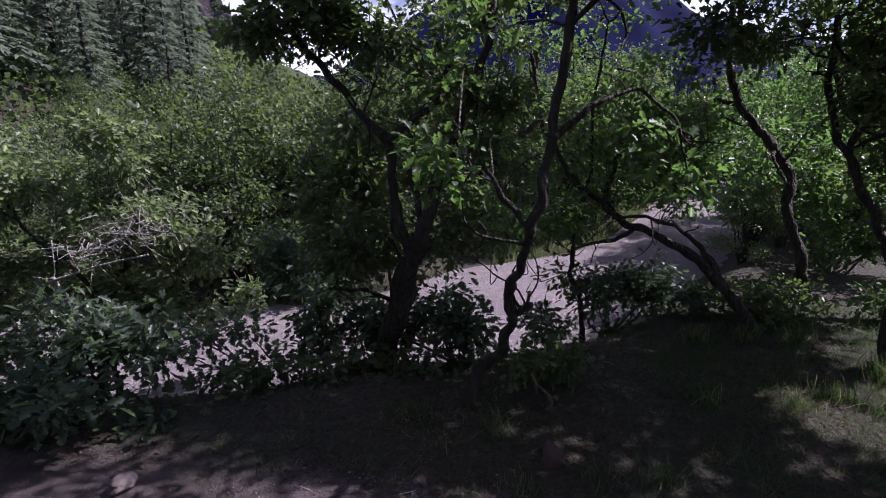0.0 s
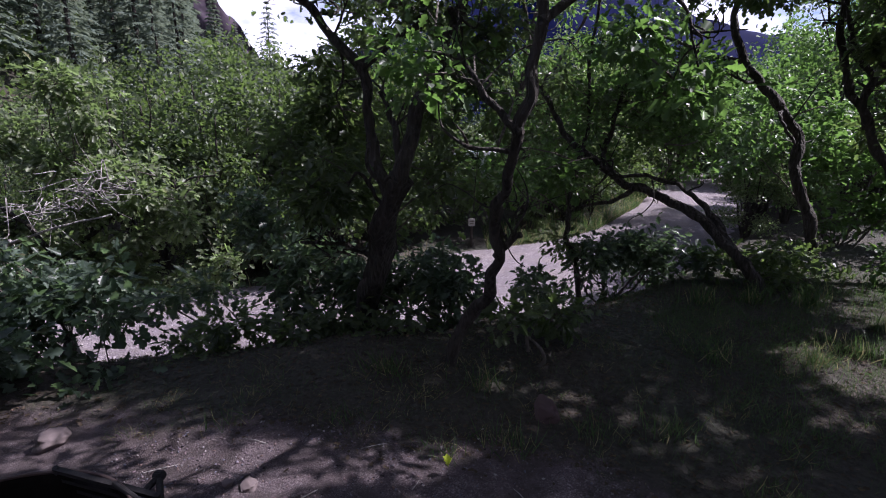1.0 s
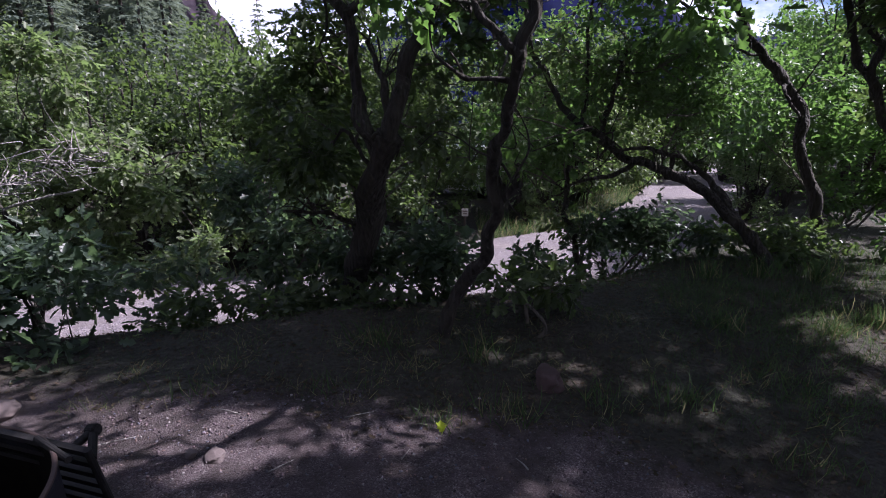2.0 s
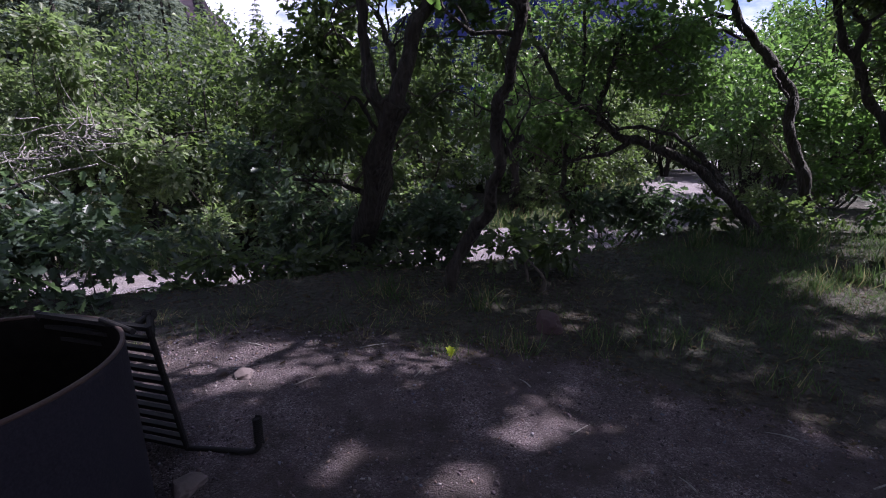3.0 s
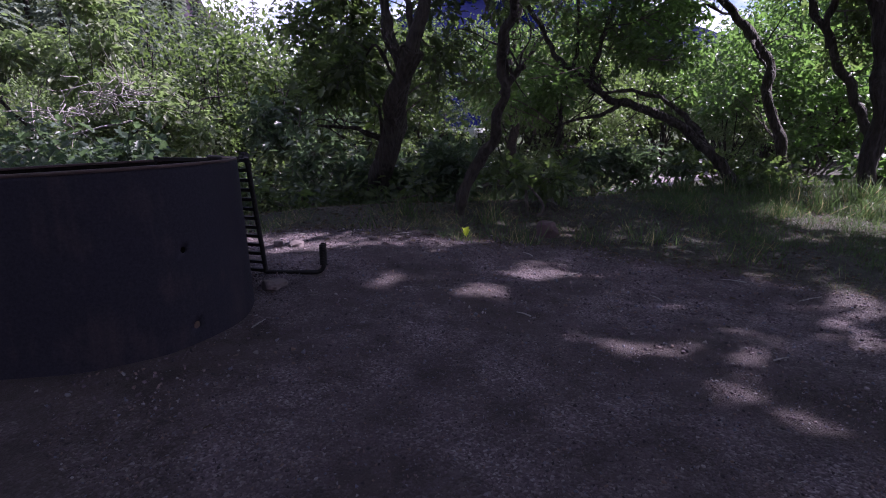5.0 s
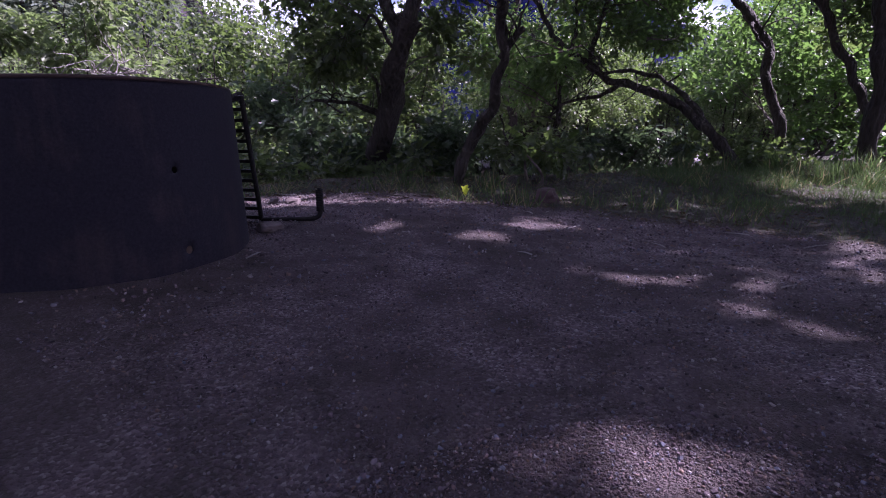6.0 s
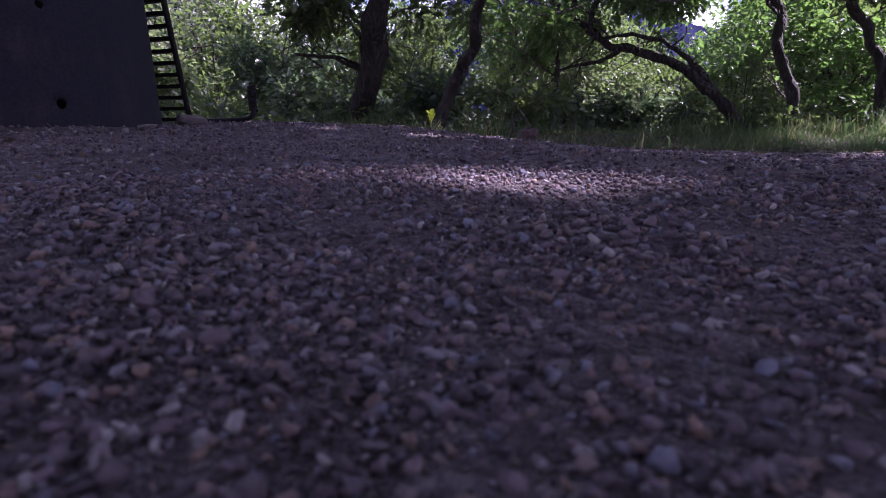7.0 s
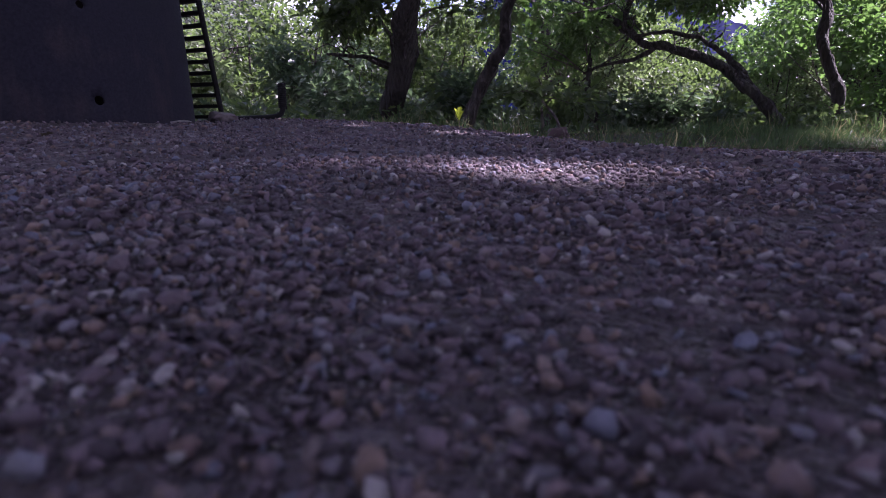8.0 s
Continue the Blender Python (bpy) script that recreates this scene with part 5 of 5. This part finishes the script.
# straw and short grass scattered in the litter under the trees
rng = np.random.default_rng(86)
cx0, cy0 = -1.6 + 4.4 * rng.random(110), 2.3 + 1.5 * rng.random(110)
x, y = np.repeat(cx0, 22) + rng.normal(size=2420) * 0.05, np.repeat(cy0, 22) + rng.normal(size=2420) * 0.04
keep = pad_edge(x, y) < 0.15
x, y = x[keep], y[keep]
pale = rng.random(len(x)) < 0.6
grass("straw_litter", "pale straw stalks lying among the litter at the gravel edge", rng, x[pale], y[pale], 0.025 + 0.06 * rng.random(pale.sum()), 1.1, DRY_GRASS)
grass("thin_grass", "thin green grass growing through the leaf litter", rng, x[~pale], y[~pale], 0.03 + 0.06 * rng.random((~pale).sum()), 0.5, GRASS)
rng = np.random.default_rng(87)
n = 16000
x = np.where(rng.random(n) < 0.06, -9 + 9 * rng.random(n), 1.2 + 12 * rng.random(n))
y = edge(EDGE_FAR, x) - 0.1 + np.where(x < 0, 0.5, 2.2) * rng.random(n) ** 1.6
pale = rng.random(n) < 0.25
verge = (0.10 + 0.42 * rng.random(n) ** 1.7) * (0.75 + 0.45 * lumps(x, y, 0.5, 2.0))
grass("roadside_grass", "tall green verge grass along the far side of the road", rng, x[~pale], y[~pale], verge[~pale], 0.4, GRASS)
grass("roadside_straw", "pale dry stalks among the verge grass", rng, x[pale], y[pale], verge[pale], 0.4, DRY_GRASS)


# fallen leaves under the trees, a few blown onto the gravel
rng = np.random.default_rng(84)
n = 13000
x, y = -2.4 + 7.2 * rng.random(n), 0.2 + 4.8 * rng.random(n)
keep = (y < edge(EDGE_NEAR, x) - 0.9) & (rng.random(n) < np.where(pad_edge(x, y) < 0.1, 1.0, 0.008)) & (np.hypot(x - 0.17, y + 0.19) > 0.8)
x, y = x[keep], y[keep]
n = len(x)
places = np.stack([x, y, height(x, y) + 0.006], 1)
a = rng.random(n) * 6.283
flat_up = np.array((0, 0, 1.0)) + rng.normal(size=(n, 3)) * 0.35
litter = link_mesh("leaf_litter", stamp("leaf_litter", LEAF_MID, places, np.stack([np.cos(a), np.sin(a), rng.normal(size=n) * 0.2], 1), flat_up, 0.011 + 0.024 * rng.random(n), rng), LITTER, shade=False)
tagged(litter, "brown fallen oak leaves scattered over the ground", "leaf litter", kind="stuff")


# ---- small things ----
def seedling():
    at = (0.13, 2.14, ground_z(0.13, 2.14))
    root = empty("oak_seedling", at, "small seedling with bright yellow leaves at the gravel edge", "plant")
    tb = Tubes()
    tb.add([(0, 0, -0.01), (0.004, 0, 0.03), (0.0, 0.004, 0.055)], 0.0016, 0.001, 5, 0, 0, 0.01)
    link_mesh("stem", tb.mesh("stem"), TWIG, root)
    rng = np.random.default_rng(3)
    for k in range(4):
        a = k * 1.71
        p = np.array([(0, 0, 0.03 + 0.006 * k)])
        m = stamp("leaf", LEAF_FINE, p, np.array([(0.42 * math.cos(a), 0.42 * math.sin(a), 1.9)]), np.array([(-math.cos(a), -math.sin(a), 0.8)]), np.array([0.05]), rng)
        link_mesh("leaf", m, YELLOW_LEAF, root, shade=False)


seedling()

# broken twigs on the gravel
for x0, y0, a0, l0 in ((-0.42, 1.98, 0.7, 0.09), (0.42, 2.05, 2.1, 0.07), (-0.2, 2.3, 0.3, 0.12), (1.25, 1.75, 2.7, 0.10), (0.9, 0.95, 0.2, 0.05), (-0.55, 1.1, 1.2, 0.06), (-1.1, 2.2, 0.4, 0.16), (-0.75, 2.35, 2.8, 0.13), (0.0, 2.05, 1.1, 0.06), (0.55, 1.75, 0.6, 0.09), (-1.45, 2.05, 0.9, 0.11), (0.8, 1.5, 1.9, 0.07), (0.25, 1.25, 2.5, 0.05), (1.4, 1.5, 0.3, 0.12)):
    tb = Tubes()
    d0 = np.array((math.cos(a0), math.sin(a0), 0.0)) * l0 / 2
    tb.add([-d0, np.array((0.004, -0.003, 0.006)), d0 + np.array((0, 0, 0.004))], 0.0028, 0.0014, 6, 0.3, 1, 0.012)
    tw = link_mesh("fallen_twig", tb.mesh("fallen_twig"), DEAD)
    tw.location = (x0, y0, ground_z(x0, y0) + 0.004)
    tagged(tw, "short bleached twig lying on the gravel", "twig", "fallen twigs")


def site_post():
    x, y = 0.83, 11.9
    z = ground_z(x, y)
    root = empty("site_post", (x, y, z), "low wooden post with a pale sign board by the road", "sign post")
    bm = bmesh.new()
    bmesh.ops.create_cube(bm, size=1.0, matrix=Matrix.Translation((0, 0, 0.28)) @ Matrix.Diagonal((0.06, 0.06, 0.80, 1)))
    bmesh.ops.bevel(bm, geom=bm.edges, offset=0.008, segments=1, affect="EDGES")
    part("post", bm, POST_WOOD, root)
    bm = bmesh.new()
    bmesh.ops.create_cube(bm, size=1.0, matrix=Matrix.Translation((0, -0.058, 0.60)) @ Matrix.Diagonal((0.15, 0.022, 0.17, 1)))
    bmesh.ops.bevel(bm, geom=bm.edges, offset=0.004, segments=1, affect="EDGES")
    board = part("sign_board", bm, SIGN_PAINT, root, "pale painted board")
    for k in range(2):
        bm = bmesh.new()
        bmesh.ops.create_cube(bm, size=1.0, matrix=Matrix.Translation((0, -0.071, 0.63 - 0.055 * k)) @ Matrix.Diagonal((0.11 - 0.03 * k, 0.004, 0.022, 1)))
        part("bar", bm, BAR_PAINT, board)


site_post()


def parked_van():
    x, y = 1.5, 19.0
    z = ground_z(x, y)
    root = empty("parked_van", (x, y, z), "white van parked among the trees beyond the road", "vehicle")
    root.rotation_euler = (0, 0, radians(70))
    prof = [(-2.2, 0.35), (2.2, 0.35), (2.25, 0.8), (1.55, 1.0), (0.95, 1.75), (-2.1, 1.8), (-2.25, 0.9)]
    bm = bmesh.new()
    a = [bm.verts.new((px, -0.88, pz)) for px, pz in prof]
    b = [bm.verts.new((px, 0.88, pz)) for px, pz in prof]
    bm.faces.new(a), bm.faces.new(b[::-1])
    for k in range(len(prof)):
        j = (k + 1) % len(prof)
        bm.faces.new((a[k], b[k], b[j], a[j]))
    bmesh.ops.recalc_face_normals(bm, faces=bm.faces)
    bmesh.ops.bevel(bm, geom=bm.edges, offset=0.07, segments=3, affect="EDGES")
    part("body", bm, WHITE_PAINT, root)
    for sy in (-1, 1):
        for x0, x1 in ((-2.0, -1.1), (-1.0, -0.1), (0.0, 0.85)):
            bm = bmesh.new()
            bmesh.ops.create_cube(bm, size=1.0, matrix=Matrix.Translation(((x0 + x1) / 2, sy * 0.885, 1.38)) @ Matrix.Diagonal((x1 - x0, 0.02, 0.5, 1)))
            part("window", bm, DARK_GLASS, root)
        for wx in (-1.4, 1.4):
            bm = bmesh.new()
            bmesh.ops.create_cone(bm, cap_ends=True, segments=24, radius1=0.34, radius2=0.34, depth=0.22, matrix=Matrix.Translation((wx, sy * 0.80, 0.34)) @ Matrix.Rotation(radians(90), 4, "X"))
            wheel = part("wheel", bm, RUBBER, root)
            bm = bmesh.new()
            bmesh.ops.create_cone(bm, cap_ends=True, segments=18, radius1=0.2, radius2=0.18, depth=0.03, matrix=Matrix.Translation((wx, sy * 0.915, 0.34)) @ Matrix.Rotation(radians(-90 * sy), 4, "X"))
            part("rim", bm, WHITE_PAINT, wheel)
        bm = bmesh.new()
        bmesh.ops.create_cube(bm, size=1.0, matrix=Matrix.Translation((-2.24, sy * 0.68, 0.95)) @ Matrix.Diagonal((0.05, 0.16, 0.3, 1)))
        part("tail_lamp", bm, RED_LAMP, root)
    bm = bmesh.new()
    bmesh.ops.create_cube(bm, size=1.0, matrix=Matrix.Translation((-2.19, 0, 1.4)) @ Matrix.Diagonal((0.03, 1.3, 0.5, 1)))
    part("rear_window", bm, DARK_GLASS, root)


parked_van()


# ---- loose gravel ----
def chip_shape(seed, points=10):
    """A sharp-edged crushed chip: the hull of a few scattered points."""
    bm = bmesh.new()
    r = random.Random(seed)
    s = (1.0, r.uniform(0.55, 0.95), r.uniform(0.32, 0.75))
    for k in range(points):
        d = Vector((r.gauss(0, 1), r.gauss(0, 1), r.gauss(0, 1))).normalized() * r.uniform(0.8, 1.1)
        bm.verts.new((d.x * s[0], d.y * s[1], d.z * s[2]))
    hull = bmesh.ops.convex_hull(bm, input=bm.verts)
    bmesh.ops.delete(bm, geom=list({g for g in hull["geom_unused"] + hull["geom_interior"] if isinstance(g, bmesh.types.BMVert)}), context="VERTS")
    bmesh.ops.recalc_face_normals(bm, faces=bm.faces)
    return bm


def chip_arrays(seed):
    bm = chip_shape(seed, 9)
    bm.verts.index_update()
    out = np.array([v.co[:] for v in bm.verts]), [tuple(v.index for v in f.verts) for f in bm.faces]
    bm.free()
    return out


def chip_field(name, label, rng, n, where, lo, hi, sink=0.08):
    """Loose chips of crushed stone in several shapes, joined."""
    vs, ls, ss, base = [], [], [], 0
    for k in range(6):
        pts, faces = chip_arrays(k + 1)
        x, y = where(n // 6)
        m = len(x)
        size = lo + (hi - lo) * rng.random(m) ** 2.6
        places = np.stack([x, y, height(x, y) + size * (0.35 - sink)], 1)
        a = rng.random(m) * 6.283
        along = np.stack([np.cos(a), np.sin(a), rng.normal(size=m) * 0.25], 1)
        up = np.array((0, 0, 1.0)) + rng.normal(size=(m, 3)) * 0.5
        u = along / np.linalg.norm(along, axis=1, keepdims=True)
        c = np.cross(up, u)
        c /= np.linalg.norm(c, axis=1, keepdims=True)
        w = np.cross(u, c)
        v = places[:, None] + size[:, None, None] * (pts[None, :, 0:1] * u[:, None] + pts[None, :, 1:2] * c[:, None] + pts[None, :, 2:3] * w[:, None])
        corner = np.concatenate([np.array(f) for f in faces])
        ls.append((corner[None] + (np.arange(m) * len(pts))[:, None]).ravel() + base)
        ss.append(np.tile([len(f) for f in faces], m))
        vs.append(v.reshape(-1, 3))
        base += m * len(pts)
    ob = link_mesh(name, array_mesh(name, np.concatenate(vs), np.concatenate(ls), np.concatenate(ss)), CHIP, ground, label, False)
    ob["kind"] = "stuff"
    return ob


rng = np.random.default_rng(91)
LAND = (0.17, -0.19)


def fan(r0, r1, spread):
    def pick(n):
        r = np.sqrt(r0 ** 2 + (r1 ** 2 - r0 ** 2) * rng.random(n))
        a = radians(90) + (rng.random(n) - 0.5) * radians(spread)
        x, y = LAND[0] + r * np.cos(a), LAND[1] + r * np.sin(a)
        soil = lumps(x, y, 0.055, 1.0) + 0.8 * lumps(x, y, 0.21, 6.0) + 0.4 * rng.normal(size=n)
        keep = (pad_edge(x, y) > -0.1) & (np.hypot(x - RING_AT[0], y - RING_AT[1]) > RING_R + 0.01) & (soil < 0.95)
        return x[keep], y[keep]
    return pick


chip_field("fine_gravel", "fine purple-grey crushed stone", rng, 9000, fan(0.02, 0.20, 116), 0.0007, 0.0034)
chip_field("fine_gravel", "fine purple-grey crushed stone", rng, 16000, fan(0.19, 0.50, 112), 0.0010, 0.0042)
chip_field("gravel", "loose purple-grey crushed stone", rng, 16000, fan(0.48, 1.25, 104), 0.0012, 0.0056)
chip_field("gravel", "scattered crushed stone over the pitch", rng, 20000, fan(1.2, 3.0, 100), 0.0022, 0.0095)


def rim(n):
    x, y = -2.6 + 4.6 * rng.random(n), 1.35 + 1.5 * rng.random(n)
    keep = (pad_edge(x, y) > -0.15) & (np.hypot(x - RING_AT[0], y - RING_AT[1]) > RING_R + 0.02)
    return x[keep], y[keep]


chip_field("pebbles", "larger loose stones along the edge of the pitch", rng, 1200, rim, 0.003, 0.011)
# the nearest larger stones, each apart
shapes = []
for k in range(8):
    m = bpy.data.meshes.new("stone")
    bm = chip_shape(20 + k, 18)
    bm.to_mesh(m)
    bm.free()
    m.materials.append(CHIP)
    shapes.append(m)
x, y = fan(0.06, 0.55, 110)(300)
for i in range(len(x)):
    s = 0.0026 + 0.0028 * rng.random() ** 2.5
    ob = new("stone", shapes[i % 8])
    ob.parent = ground
    ob.location = (x[i], y[i], ground_z(x[i], y[i]) + s * 0.3)
    ob.rotation_euler = (rng.normal() * 0.3, rng.normal() * 0.3, rng.random() * 6.28)
    ob.scale = (s, s, s)
